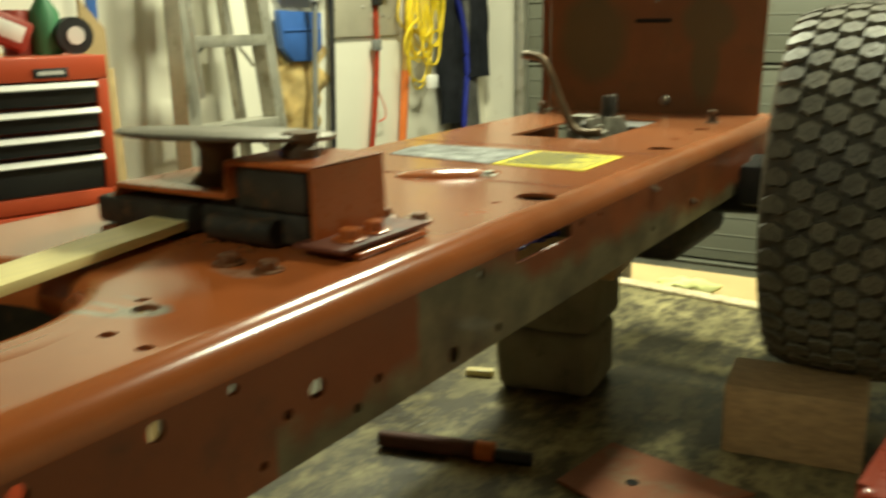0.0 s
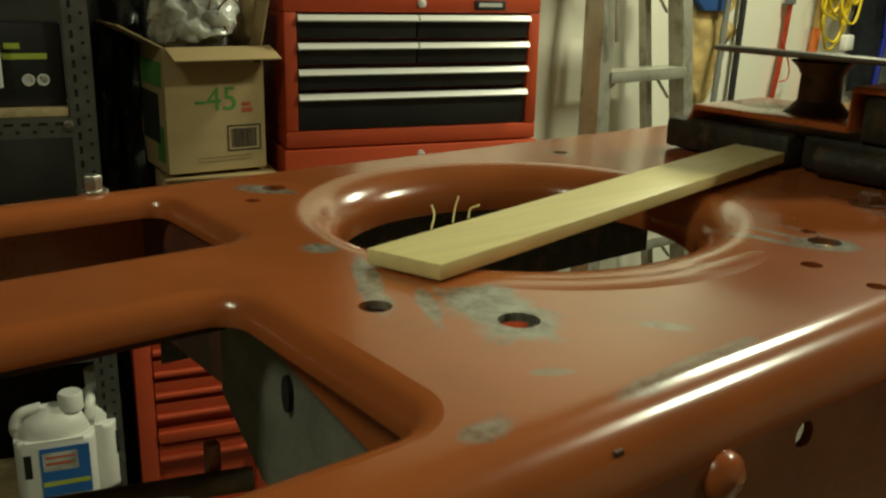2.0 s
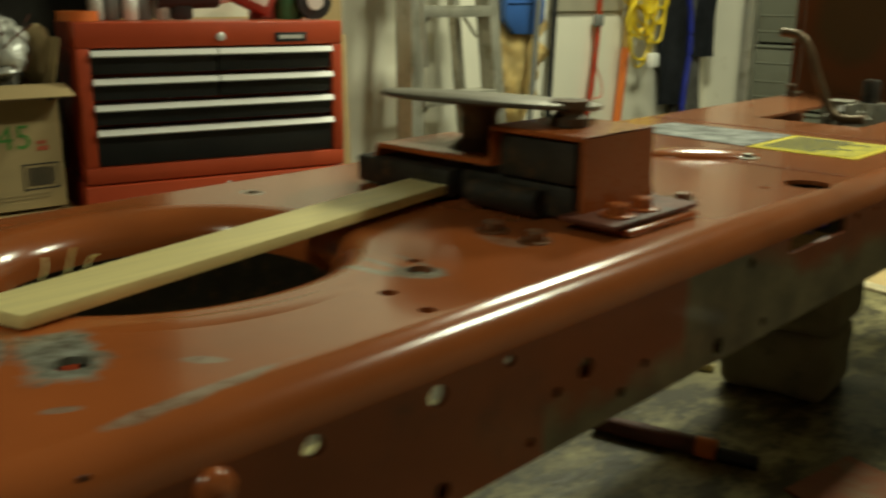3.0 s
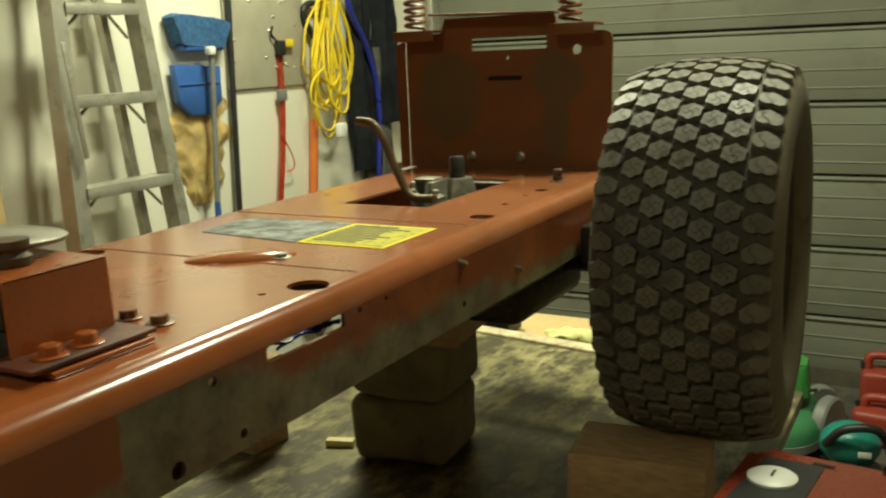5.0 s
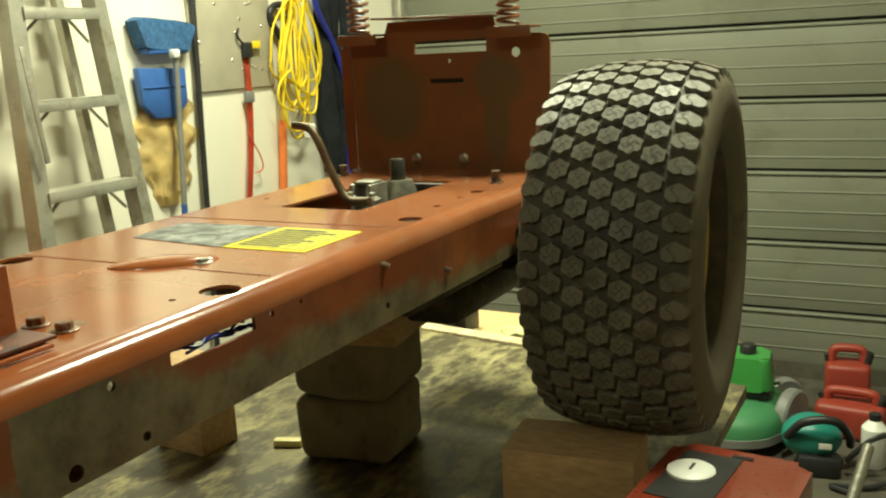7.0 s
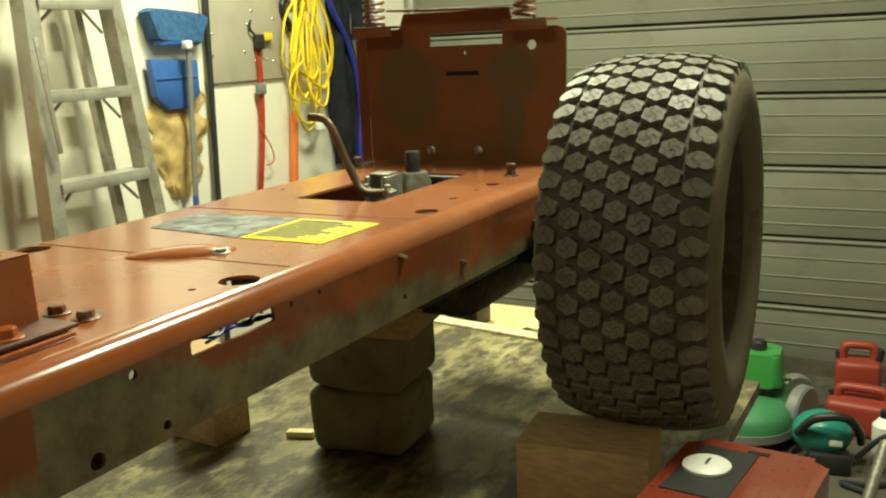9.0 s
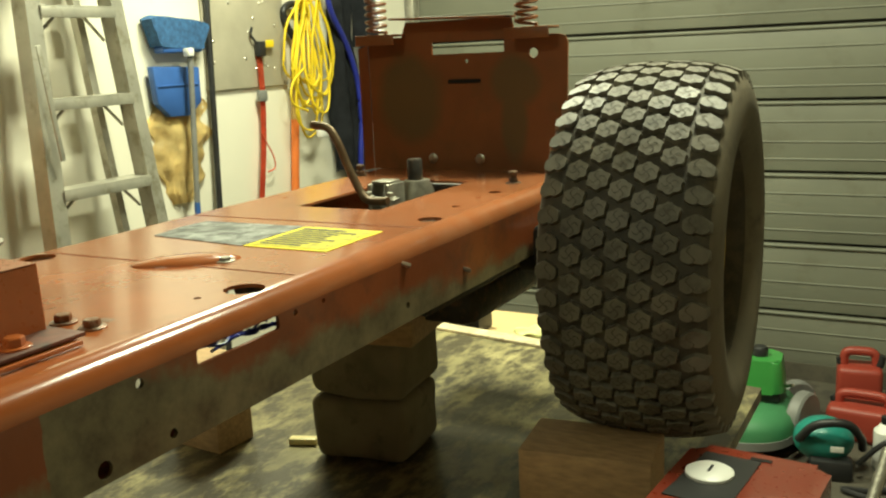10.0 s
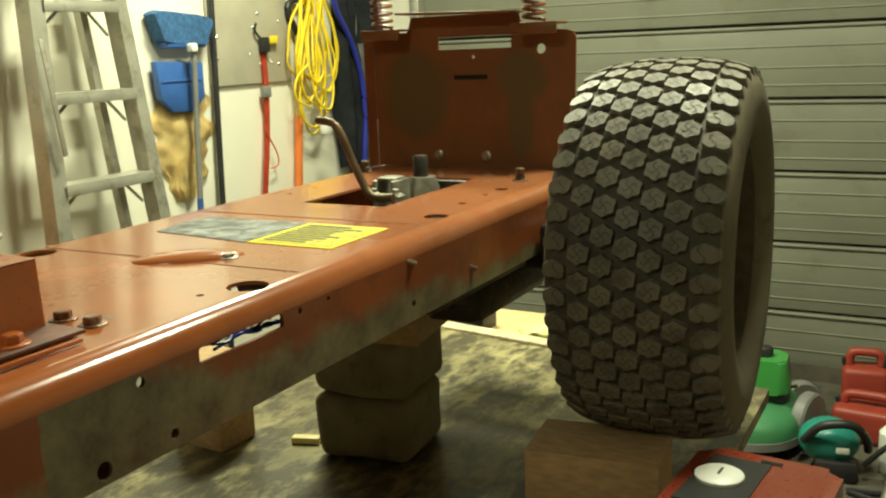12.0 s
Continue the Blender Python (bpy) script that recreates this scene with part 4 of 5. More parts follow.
box(bm, (0, 0, 0), (0.05, 0.018, 0.012), 0.002, pose(-0.410, 1.628, 0.7565, 0, 0, 20))
solo("wood_chip", bm, M_pine, "small pale wood offcut on the table", "offcut")

bm = bmesh.new()
span(bm, 0.275, 0.53, 1.15, 1.57, 0.0, 0.742, 0.004)
solo("wooden_crate", bm, M_block, "plain wooden crate standing beside the work table", "crate")
hood = thing("dash_cowl", (0.368, 1.428, 0.7425), "glossy red tractor dash cowl with white dial on a crate", "tractor part", "", -5)
bm = bmesh.new()
prism(bm, rounded_rect(-0.088, 0.085, -0.22, 0.130, 0.02), 0.0, 0.157)
bmesh.ops.bevel(bm, geom=[e for e in bm.edges if min(v.co.z for v in e.verts) > 0.15], offset=0.014, segments=4, profile=0.5, affect="EDGES")
part("shell", bm, M_hood, hood)
bm = bmesh.new()
prism(bm, [(-0.075, -0.03), (0.002, -0.03), (0.004, 0.105), (-0.066, 0.105)], 0.1572, 0.1585)
dial_plate = part("dial_plate", bm, M_drawer, hood, "dark grey instrument plate")
bm = bmesh.new()
lathe(bm, [(0.029, 0.1586), (0.029, 0.162), (0.026, 0.164), (0.0, 0.164)], Matrix.Translation((-0.042, 0.044, 0)), 32)
part("dial", bm, M_white, dial_plate, "white round dial")
bm = bmesh.new()
box(bm, (-0.042, 0.048, 0.1647), (0.003, 0.018, 0.001))
part("needle", bm, M_ink, dial_plate)
bm = bmesh.new()
box(bm, (0.002, 0.112, 0.1575), (0.026, 0.008, 0.001), 0.0003)
part("slot", bm, M_hole, hood)
bm = bmesh.new()
tube(bm, [(0.470, 1.30, 0.748), (0.520, 1.56, 0.93)], 0.007, 10)
solo("metal_rod", bm, M_cast, "dull grey metal rod leaning beside the cowl", "rod")

bm = bmesh.new()
prism(bm, [(-0.122, 1.335), (-0.03, 1.30), (0.02, 1.285), (0.12, 1.43), (-0.10, 1.482)], 0.7515, 0.7555)
plate = solo("steel_plate", bm, M_dusty, "flat brown-red painted steel plate lying on the table", "plate")
bm = bmesh.new()
lathe(bm, [(0.009, 0.7556), (0.009, 0.7562)], Matrix.Translation((-0.03, 1.378, 0)), 16)
part("hole", bm, M_hole, plate)
bm = bmesh.new()
box(bm, (0, 0, 0), (0.035, 0.42, 0.012), 0.001, pose(0.10, 1.25, 0.7565, 0, 0, -33))
solo("wood_strip", bm, M_pine, "pale wooden strip on the table", "strip")
tool = thing("grease_gun", (-0.285, 1.335, 0.75), "dark red hand tool with an orange collar on the table", "tool", "", 14)
bm = bmesh.new()
lathe(bm, [(0.0, -0.12), (0.012, -0.118), (0.014, -0.04), (0.014, 0.03), (0.0, 0.031)], pose(0, 0, 0.014, 0, 90, 0), 20)
part("body", bm, M_inner, tool)
bm = bmesh.new()
lathe(bm, [(0.0, 0.031), (0.0145, 0.032), (0.0145, 0.058), (0.0, 0.06)], pose(0, 0, 0.0145, 0, 90, 0), 20)
part("collar", bm, M_orange, tool, "orange collar")
bm = bmesh.new()
lathe(bm, [(0.0, 0.06), (0.010, 0.061), (0.010, 0.115), (0.0, 0.117)], pose(0, 0, 0.010, 0, 90, 0), 16)
part("nose", bm, M_black, tool)

# small clutter past the far edge of the table
bm = bmesh.new()
box(bm, (0, 0, 0.006), (0.085, 0.05, 0.012), 0.002, pose(-0.49, 2.385, 0.785, 0, 18, 8))
tray = solo("white_carton", bm, M_white, "small white carton on a low shelf behind the table", "carton")
bench2 = thing("low_shelf", (-0.33, 2.48, 0), "low wooden shelf standing behind the work table", "shelf")
bm = bmesh.new()
span(bm, -0.33, 0.30, -0.11, 0.13, 0.70, 0.72, 0.002)
part("board", bm, M_wood, bench2)
for x in (-0.30, 0.27):
    bm = bmesh.new()
    span(bm, x - 0.02, x + 0.02, -0.09, 0.11, 0.0, 0.70, 0.002)
    part("leg", bm, M_wood, bench2)
bm = bmesh.new()
span(bm, -0.53, -0.44, 2.39, 2.47, 0.72, 0.785, 0.006)
solo("dark_case", bm, M_black, "small black plastic case on the low shelf", "case")
bm = bmesh.new()
bmesh.ops.create_icosphere(bm, subdivisions=4, radius=1.0, matrix=Matrix.Translation((-0.27, 2.40, 0.738)) @ Matrix.Diagonal((0.070, 0.032, 0.018, 1)))
rough(bm, 0.014, 30)
solo("yellow_rag", bm, M_yellow, "crumpled yellow-green rag on the low shelf", "rag")

# ---------------------------------------------------------------- tool chest against the wall
TURN = -15.7
ORI = (-1.704, 1.203)


def at_front(u, off=0.0):
    """A floor place u along the row of cabinets and off in front of their faces."""
    c, s_ = math.cos(radians(TURN)), math.sin(radians(TURN))
    return (ORI[0] + off * c - u * s_, ORI[1] + off * s_ + u * c)


chest = thing("tool_chest", (*at_front(0.290), 0.941), "red steel tool chest with black drawers and chrome drawer pulls", "tool chest", "", TURN)
D = -0.270
for piece, y0, y1, z0, z1 in (("frame_side", -0.316, -0.287, 0.0385, 0.3045), ("frame_side", 0.289, 0.318, 0.0385, 0.3045), ("frame_sill", -0.316, 0.318, 0.0, 0.038), ("lid", -0.316, 0.318, 0.305, 0.360)):
    bm = bmesh.new()
    span(bm, D, 0.0, y0, y1, z0, z1, 0.003)
    part(piece, bm, M_chest, chest)
bm = bmesh.new()
span(bm, D, -0.052, -0.286, 0.288, 0.0385, 0.3045)
part("cabinet_body", bm, M_chest, chest, "red steel body")
drawers = [(0.038, 0.126, 0), (0.131, 0.182, 0), (0.187, 0.240, 1), (0.245, 0.302, 1)]
for z0, z1, split in drawers:
    for y0, y1 in (((-0.286, -0.002), (0.002, 0.288)) if split else ((-0.286, 0.288),)):
        bm = bmesh.new()
        span(bm, -0.05, -0.006, y0, y1, z0 + 0.002, z1 - 0.002, 0.002)
        dr = part("drawer", bm, M_drawer, chest, "black drawer front")
        bm = bmesh.new()
        z = z1 - 0.012
        prism(bm, [(-0.006, 0.0), (0.012, 0.000), (0.014, 0.003), (0.005, 0.0145), (-0.006, 0.0145)], y0, y1, Matrix.Translation((0, 0, z - 0.005)) @ Matrix(((1, 0, 0, 0), (0, 0, 1, 0), (0, 1, 0, 0), (0, 0, 0, 1))))
        part("drawer_pull", bm, M_chrome, dr, "chrome full-width pull")
bm = bmesh.new()
lathe(bm, [(0.010, 0), (0.010, 0.005), (0.007, 0.007), (0.0, 0.007)], Matrix.Translation((0, 0.008, 0.326)) @ pose(0, 0, 0, 0, 90, 0), 18)
part("lock", bm, M_chrome, chest)
bm = bmesh.new()
span(bm, 0.0005, 0.004, 0.142, 0.222, 0.312, 0.334, 0.001)
badge = part("badge", bm, M_ink, chest, "black badge plate")
bm = bmesh.new()
span(bm, 0.0042, 0.0048, 0.152, 0.212, 0.319, 0.328)
part("badge_bar", bm, M_chrome, badge)

cab = thing("roller_cabinet", (*at_front(0.290), 0), "red steel roller cabinet under the tool chest", "cabinet", "", TURN)
bm = bmesh.new()
span(bm, D - 0.02, 0.004, -0.322, 0.324, 0.09, 0.937, 0.004)
part("cabinet_body", bm, M_chest, cab)
for i in range(4):
    bm = bmesh.new()
    span(bm, 0.0045, 0.016, -0.30, 0.30, 0.10 + 0.195 * i, 0.285 + 0.195 * i, 0.003)
    part("drawer", bm, M_chest, cab)
bm = bmesh.new()
lathe(bm, [(0.009, 0), (0.009, 0.006), (0.0, 0.007)], Matrix.Translation((0.016, 0.005, 0.918)) @ pose(0, 0, 0, 0, 90, 0), 16)
part("lock", bm, M_chrome, cab)
bm = bmesh.new()
span(bm, 0.0165, 0.019, 0.12, 0.26, 0.901, 0.921, 0.001)
part("badge", bm, M_grey, cab, "grey badge strip")
for x in (-0.26, -0.03):
    for y in (-0.28, 0.28):
        bm = bmesh.new()
        rod(bm, (x, y - 0.015, 0.045), (x, y + 0.015, 0.045), 0.045, n=20)
        part("caster", bm, M_black, cab)

# loose things on top of the chest
CZ = 1.302


def on_chest(u, off):
    return (*at_front(u, off), CZ)


def item(name, u, off, label, category):
    return thing(name, on_chest(u, off), label, category, "", TURN)


it = item("tool_case", 0.40, -0.14, "red and white boxed power tool on the chest", "tool")
bm = bmesh.new()
box(bm, (0, 0, 0.055), (0.06, 0.11, 0.075), 0.012, pose(0, 0, 0, -24, 0, 0) @ Matrix.Translation((0, 0, 0.012)))
part("body", bm, M_can, it)
bm = bmesh.new()
box(bm, (0.031, 0, 0.055), (0.004, 0.07, 0.04), 0.002, pose(0, 0, 0, -24, 0, 0) @ Matrix.Translation((0, 0, 0.012)))
part("panel", bm, M_white, it)
it = item("spray_bottle", 0.53, -0.16, "green plastic bottle with a red cap on the chest", "bottle")
bm = bmesh.new()
lathe(bm, [(0.034, 0.0), (0.036, 0.01), (0.036, 0.10), (0.018, 0.13), (0.016, 0.14), (0.0, 0.14)], None, 24)
part("bottle", bm, M_mower2, it)
bm = bmesh.new()
lathe(bm, [(0.019, 0.1405), (0.019, 0.17), (0.0, 0.172)], None, 18)
part("cap", bm, M_can, it)
it = item("red_can", 0.47, -0.19, "red and white can on the chest", "can")
bm = bmesh.new()
lathe(bm, [(0.036, 0.0), (0.036, 0.10), (0.032, 0.108), (0.0, 0.108)], None, 26)
part("can", bm, M_can, it)
bm = bmesh.new()
lathe(bm, [(0.0366, 0.045), (0.0366, 0.075)], None, 26)
part("band", bm, M_white, it)
it = item("black_drill", 0.28, -0.15, "black cordless drill lying on the chest", "drill")
bm = bmesh.new()
rod(bm, (0, -0.09, 0.055), (0, 0.06, 0.055), 0.032, 0.027, 18)
box(bm, (0, -0.03, 0.028), (0.04, 0.05, 0.055), 0.008)
part("body", bm, M_black, it)
bm = bmesh.new()
rod(bm, (0, 0.0605, 0.055), (0, 0.10, 0.055), 0.02, 0.012, 16)
part("chuck", bm, M_chrome, it)
it = item("socket_reel", 0.58, -0.12, "round dark chrome-centred reel on the chest", "reel")
bm = bmesh.new()
rod(bm, (-0.02, 0, 0.045), (0.02, 0, 0.045), 0.045, n=26)
part("reel", bm, M_black, it)
bm = bmesh.new()
rod(bm, (0.0202, 0, 0.045), (0.024, 0, 0.045), 0.022, n=22)
part("hub", bm, M_chrome, it)
for i, u in enumerate((0.05, 0.09, 0.13, 0.165, 0.205)):
    it = item("jar", u, -0.15 - 0.015 * (i % 2), "small clear-topped jar of screws on the chest", "jar")
    tagged(it, group="jars on the chest")
    bm = bmesh.new()
    lathe(bm, [(0.016, 0), (0.018, 0.004), (0.018, 0.05), (0.014, 0.056), (0.0, 0.056)], None, 18)
    part("glass", bm, (M_film, M_grey, M_chrome, M_grey, M_film)[i], it)
    bm = bmesh.new()
    lathe(bm, [(0.017, 0.0563), (0.017, 0.066), (0.0, 0.067)], None, 18)
    part("lid", bm, (M_black, M_chrome, M_white, M_black, M_redink)[i], it)
it = item("yellow_tape", 0.0, -0.10, "roll of yellow tape on the chest", "tape")
bm = bmesh.new()
lathe(bm, [(0.028, 0), (0.045, 0.0), (0.045, 0.022), (0.028, 0.022), (0.028, 0.0)], None, 28)
part("roll", bm, M_orange, it)

# ---------------------------------------------------------------- boxes, small cabinet and rack
low_cab = thing("drawer_cabinet", (*at_front(-0.20), 0), "small red drawer cabinet with ledged drawer fronts", "cabinet", "", TURN)
bm = bmesh.new()
for y0, y1, z0, z1 in ((-0.195, -0.155, 0.0, 0.565), (0.075, 0.115, 0.0, 0.565), (-0.155, 0.075, 0.525, 0.565), (-0.155, 0.075, 0.0, 0.04)):
    span(bm, -0.22, 0.0, y0, y1, z0, z1, 0.002)
span(bm, -0.22, -0.03, -0.16, 0.08, 0.01, 0.56)
part("cabinet_body", bm, M_chest, low_cab)
for i in range(6):
    z1 = 0.520 - 0.055 * i
    bm = bmesh.new()
    if i == 4:
        span(bm, -0.05, 0.010, -0.153, 0.073, z1 - 0.052, z1 - 0.022, 0.006)
    else:
        span(bm, -0.05, -0.008, -0.153, 0.073, z1 - 0.05, z1 - 0.010, 0.002)
        rod(bm, (-0.004, -0.152, z1 - 0.042), (-0.004, 0.072, z1 - 0.042), 0.009, n=12)
    part("drawer", bm, M_chest, low_cab, "red drawer with a rolled ledge")

under_box = thing("flat_carton", (*at_front(-0.18), 0.568), "closed brown cardboard carton under the open box", "box", "", TURN)
bm = bmesh.new()
span(bm, -0.23, 0.006, -0.125, 0.13, 0.0, 0.318, 0.003)
part("carton_body", bm, M_card, under_box)
bm = bmesh.new()
span(bm, -0.10, 0.020, -0.12, 0.128, 0.3185, 0.3225)
part("flap", bm, M_card, under_box)

cbox = thing("open_cardboard_box", (*at_front(-0.18), 0.900), "open brown cardboard box with green print, stuffed with bags", "box", "", TURN + 10)
bm = bmesh.new()
w2, dpt, hgt, th = 0.112, -0.22, 0.272, 0.004
bm.free()
bm = rim(rounded_rect(dpt, 0.0, -w2, w2, 0.003, 2), [(0.0, 0.0), (0.0, hgt), (-th, hgt), (-th, th)])
k = 12
bm.verts.ensure_lookup_table()
bm.faces.new([bm.verts[i] for i in range(k)])
bm.faces.new([bm.verts[i] for i in range(3 * k, 4 * k)])
part("carton_body", bm, M_card, cbox)
bm = bmesh.new()
box(bm, (0.033, 0.012, 0), (0.072, 0.235, 0.004), 0.001, Matrix.Translation((0, 0, hgt - 0.002)) @ pose(0, 0, 0, 0, 18, 0))
part("flap", bm, M_card, cbox, "front flap bent outwards")
bm = bmesh.new()
box(bm, (0, 0, 0.05), (0.21, 0.004, 0.10), 0.001, Matrix.Translation((-0.11, w2 - 0.002, hgt)) @ pose(0, 0, 0, -12, 0, 0))
part("flap", bm, M_card, cbox)
bm = bmesh.new()
box(bm, (0, 0, 0.05), (0.21, 0.004, 0.10), 0.001, Matrix.Translation((-0.11, -w2 + 0.002, hgt)) @ pose(0, 0, 0, 62, 0, 0))
part("flap", bm, M_card_in, cbox)


def written(text, size, m, mat, parent, name):
    cu = bpy.data.curves.new(name, "FONT")
    cu.body, cu.size, cu.align_x, cu.extrude = text, size, "CENTER", 0.0002
    tmp = new(name, cu)
    me = bpy.data.meshes.new_from_object(tmp.evaluated_get(bpy.context.evaluated_depsgraph_get()))
    bpy.data.objects.remove(tmp)
    ob = new(name, me)
    me.materials.clear()
    me.materials.append(mat)
    ob.parent = parent
    ob.matrix_basis = m
    return ob


FACE = Matrix(((0, 0, 1, 0), (1, 0, 0, 0), (0, 1, 0, 0), (0, 0, 0, 1)))       # text upright, facing +x
written("45", 0.074, Matrix.Translation((0.0008, 0.012, 0.135)) @ FACE, M_green, cbox, "number_print")
bm = bmesh.new()
span(bm, 0.0004, 0.001, -0.048, -0.026, 0.150, 0.156)
part("dash_print", bm, M_green, cbox)
bm = bmesh.new()
span(bm, 0.0004, 0.001, 0.058, 0.082, 0.128, 0.138)
part("small_print", bm, M_redink, cbox)
bm = bmesh.new()
span(bm, 0.0004, 0.001, 0.058, 0.078, 0.142, 0.150)
part("small_print", bm, M_redink, cbox)
bm = bmesh.new()
for y0, y1, z0, z1 in ((0.022, 0.100, 0.042, 0.045), (0.022, 0.100, 0.097, 0.100), (0.022, 0.025, 0.045, 0.097), (0.097, 0.100, 0.045, 0.097)):
    span(bm, 0.0004, 0.001, y0, y1, z0, z1)
y = 0.031
random.seed(4)
while y < 0.090:
    wd = random.choice((0.0012, 0.002, 0.003))
    span(bm, 0.0004, 0.001, y, y + wd, 0.050, 0.092)
    y += wd + random.choice((0.0012, 0.002))
part("bar_print", bm, M_ink, cbox, "black bar print in a frame")
for z in (0.022, 0.030):
    bm = bmesh.new()
    span(bm, 0.0004, 0.001, -0.045, 0.075, z, z + 0.003)
    part("small_print", bm, M_card_in, cbox)
for x0, x1, z0, z1, mt in ((-0.19, -0.05, 0.06, 0.17, M_ink), (-0.19, -0.02, 0.185, 0.24, M_green), (-0.08, -0.02, 0.02, 0.10, M_green)):
    bm = bmesh.new()
    e_ = 0.0004 if mt is M_ink else 0.0
    span(bm, x0, x1, -w2 - 0.001 - e_, -w2 - 0.0004 - e_, z0, z1)
    part("side_print", bm, mt, cbox)
bm = bmesh.new()
span(bm, 0.0004, 0.001, 0.088, 0.104, 0.236, 0.243)
part("small_print", bm, M_ink, cbox)
bm = bmesh.new()
bmesh.ops.create_icosphere(bm, subdivisions=5, radius=1.0, matrix=Matrix.Translation((*at_front(-0.195, -0.115), 1.222)) @ Matrix.Diagonal((0.095, 0.085, 0.085, 1)))
rough(bm, 0.04, 13)
rough(bm, 0.014, 45)
solo("plastic_bag", bm, M_film, "crumpled clear and white plastic bag in the open box", "bag")
tw = thing("twig_bundle", (*at_front(-0.18, -0.05), 1.20), "dark dry twigs poking out of the box", "twigs", "", TURN)
random.seed(11)
for i in range(9):
    bm = bmesh.new()
    p = Vector((random.uniform(-0.03, 0.03), random.uniform(-0.05, 0.05), 0))
    tube(bm, smooth_path([p, p + Vector((0.01, random.uniform(-0.02, 0.02), 0.05)), p + Vector((random.uniform(-0.01, 0.03), random.uniform(-0.05, 0.05), random.uniform(0.08, 0.12)))], 4), 0.002, 6)
    part("twig", bm, M_inner, tw)
bm = bmesh.new()
bmesh.ops.create_icosphere(bm, subdivisions=4, radius=1.0, matrix=Matrix.Translation((*at_front(-0.085, -0.14), 1.222)) @ Matrix.Diagonal((0.05, 0.035, 0.07, 1)))
rough(bm, 0.02, 18)
solo("work_glove", bm, M_card_in, "tan work glove stuffed in the box", "glove")
bm = bmesh.new()
g = sheet(bm, 0, -0.06, 0.06, 0.0, 1.30, 16, 70, lambda u, v: 0.02 * math.sin(9 * u + 3 * v) + 0.03 * v + 0.03 * noise.noise(Vector((5 * u, 14 * v, 1))) + 0.012 * noise.noise(Vector((12 * u, 40 * v, 7))))
bmesh.ops.solidify(bm, geom=bm.faces[:], thickness=0.01)
bmesh.ops.transform(bm, matrix=pose(*at_front(-0.365, -0.185), 0.003, 0, 0, TURN), verts=bm.verts[:])
solo("black_sack", bm, M_sack, "folded black plastic sheeting standing beside the box", "sack")

rack = thing("steel_rack", (*at_front(-0.455), 0), "grey slotted-angle steel shelf rack", "rack", "", TURN)


def upright(y, x=0.0):
    bm = bmesh.new()
    span(bm, x - 0.003, x, y - 0.025, y + 0.025, 0.0, 1.9)
    span(bm, x - 0.04, x - 0.003, y + 0.022, y + 0.025, 0.0, 1.9)
    up = part("upright", bm, M_rack, rack)
    bm = bmesh.new()
    for i in range(62):
        z = 0.03 + 0.03 * i
        box(bm, (x + 0.0004, y - 0.010, z), (0.0008, 0.007, 0.016), 0)
        rod(bm, (x, y + 0.011, z + 0.012), (x + 0.0008, y + 0.011, z + 0.012), 0.004, n=8)
    ob = part("slot", bm, M_hole, up)
    ob["kind"] = "stuff"


upright(0.0)
upright(-0.86)
for y in (0.0, -0.86):
    bm = bmesh.new()
    span(bm, -0.215, -0.212, y - 0.025, y + 0.025, 0.0, 1.9)
    part("upright", bm, M_rack, rack)
for z in (0.147, 0.525, 1.034, 1.46):
    bm = bmesh.new()
    span(bm, 0.001, 0.004, -0.88, -0.026, z - 0.045, z - 0.003)
    span(bm, -0.03, 0.001, -0.88, -0.026, z - 0.006, z - 0.003)
    beam = part("beam", bm, M_rack, rack)
    bm = bmesh.new()
    for i in range(26):
        yy = -0.86 + 0.0325 * i
        box(bm, (0.0044, yy, z - 0.016), (0.0008, 0.018, 0.006))
        box(bm, (0.0044, yy + 0.016, z - 0.032), (0.0008, 0.008, 0.006))
    ob = part("slot", bm, M_hole, beam)
    ob["kind"] = "stuff"
    bm = bmesh.new()
    span(bm, -0.21, -0.004, -0.88, -0.028, z - 0.002, z + 0.016, 0.002)
    part("shelf_board", bm, M_shelf, rack, "chipboard shelf with a pale edge")
    bm = bmesh.new()
    hexbolt(bm, (0.0045, -0.03, z - 0.02), 0.007, 0.006, True, (1, 0, 0))
    part("bolt", bm, M_steel, rack)


def on_rack(name, u, off, z, label, category):
    return thing(name, (*at_front(u, off), z), label, category, "", TURN)


bx = on_rack("battery_charger", -0.56, -0.09, 1.0505, "black boxed tool charger with lime print on the rack", "box")
bm = bmesh.new()
span(bm, -0.07, 0.06, -0.10, 0.075, 0.0, 0.17, 0.005)
part("body", bm, M_black, bx)
for y0, y1, z in ((-0.035, -0.005, 0.118), (-0.04, 0.045, 0.097)):
    bm = bmesh.new()
    span(bm, 0.0605, 0.0612, y0, y1, z, z + 0.012)
    part("lettering_bar", bm, M_lime, bx)
for y in (0.006, 0.034):
    bm = bmesh.new()
    lathe(bm, [(0.008, 0.0), (0.0125, 0.0), (0.0125, 0.002), (0.008, 0.002), (0.008, 0.0)], Matrix.Translation((0.0605, y, 0.055)) @ pose(0, 0, 0, 0, 90, 0), 20)
    part("ring", bm, M_chrome, bx)
bm = bmesh.new()
box(bm, (0, 0, 0), (0.006, 0.03, 0.11), 0.002, pose(*at_front(-0.615, 0.012), 1.15, 0, 0, TURN))
solo("white_tag", bm, M_white, "white paper tag hanging at the rack", "tag")
bx = on_rack("grey_bin", -0.58, -0.09, 1.4765, "dark storage bin on the top shelf", "bin")
bm = bmesh.new()
span(bm, -0.08, 0.08, -0.14, 0.10, 0.0, 0.14, 0.01)
part("body", bm, M_black, bx)
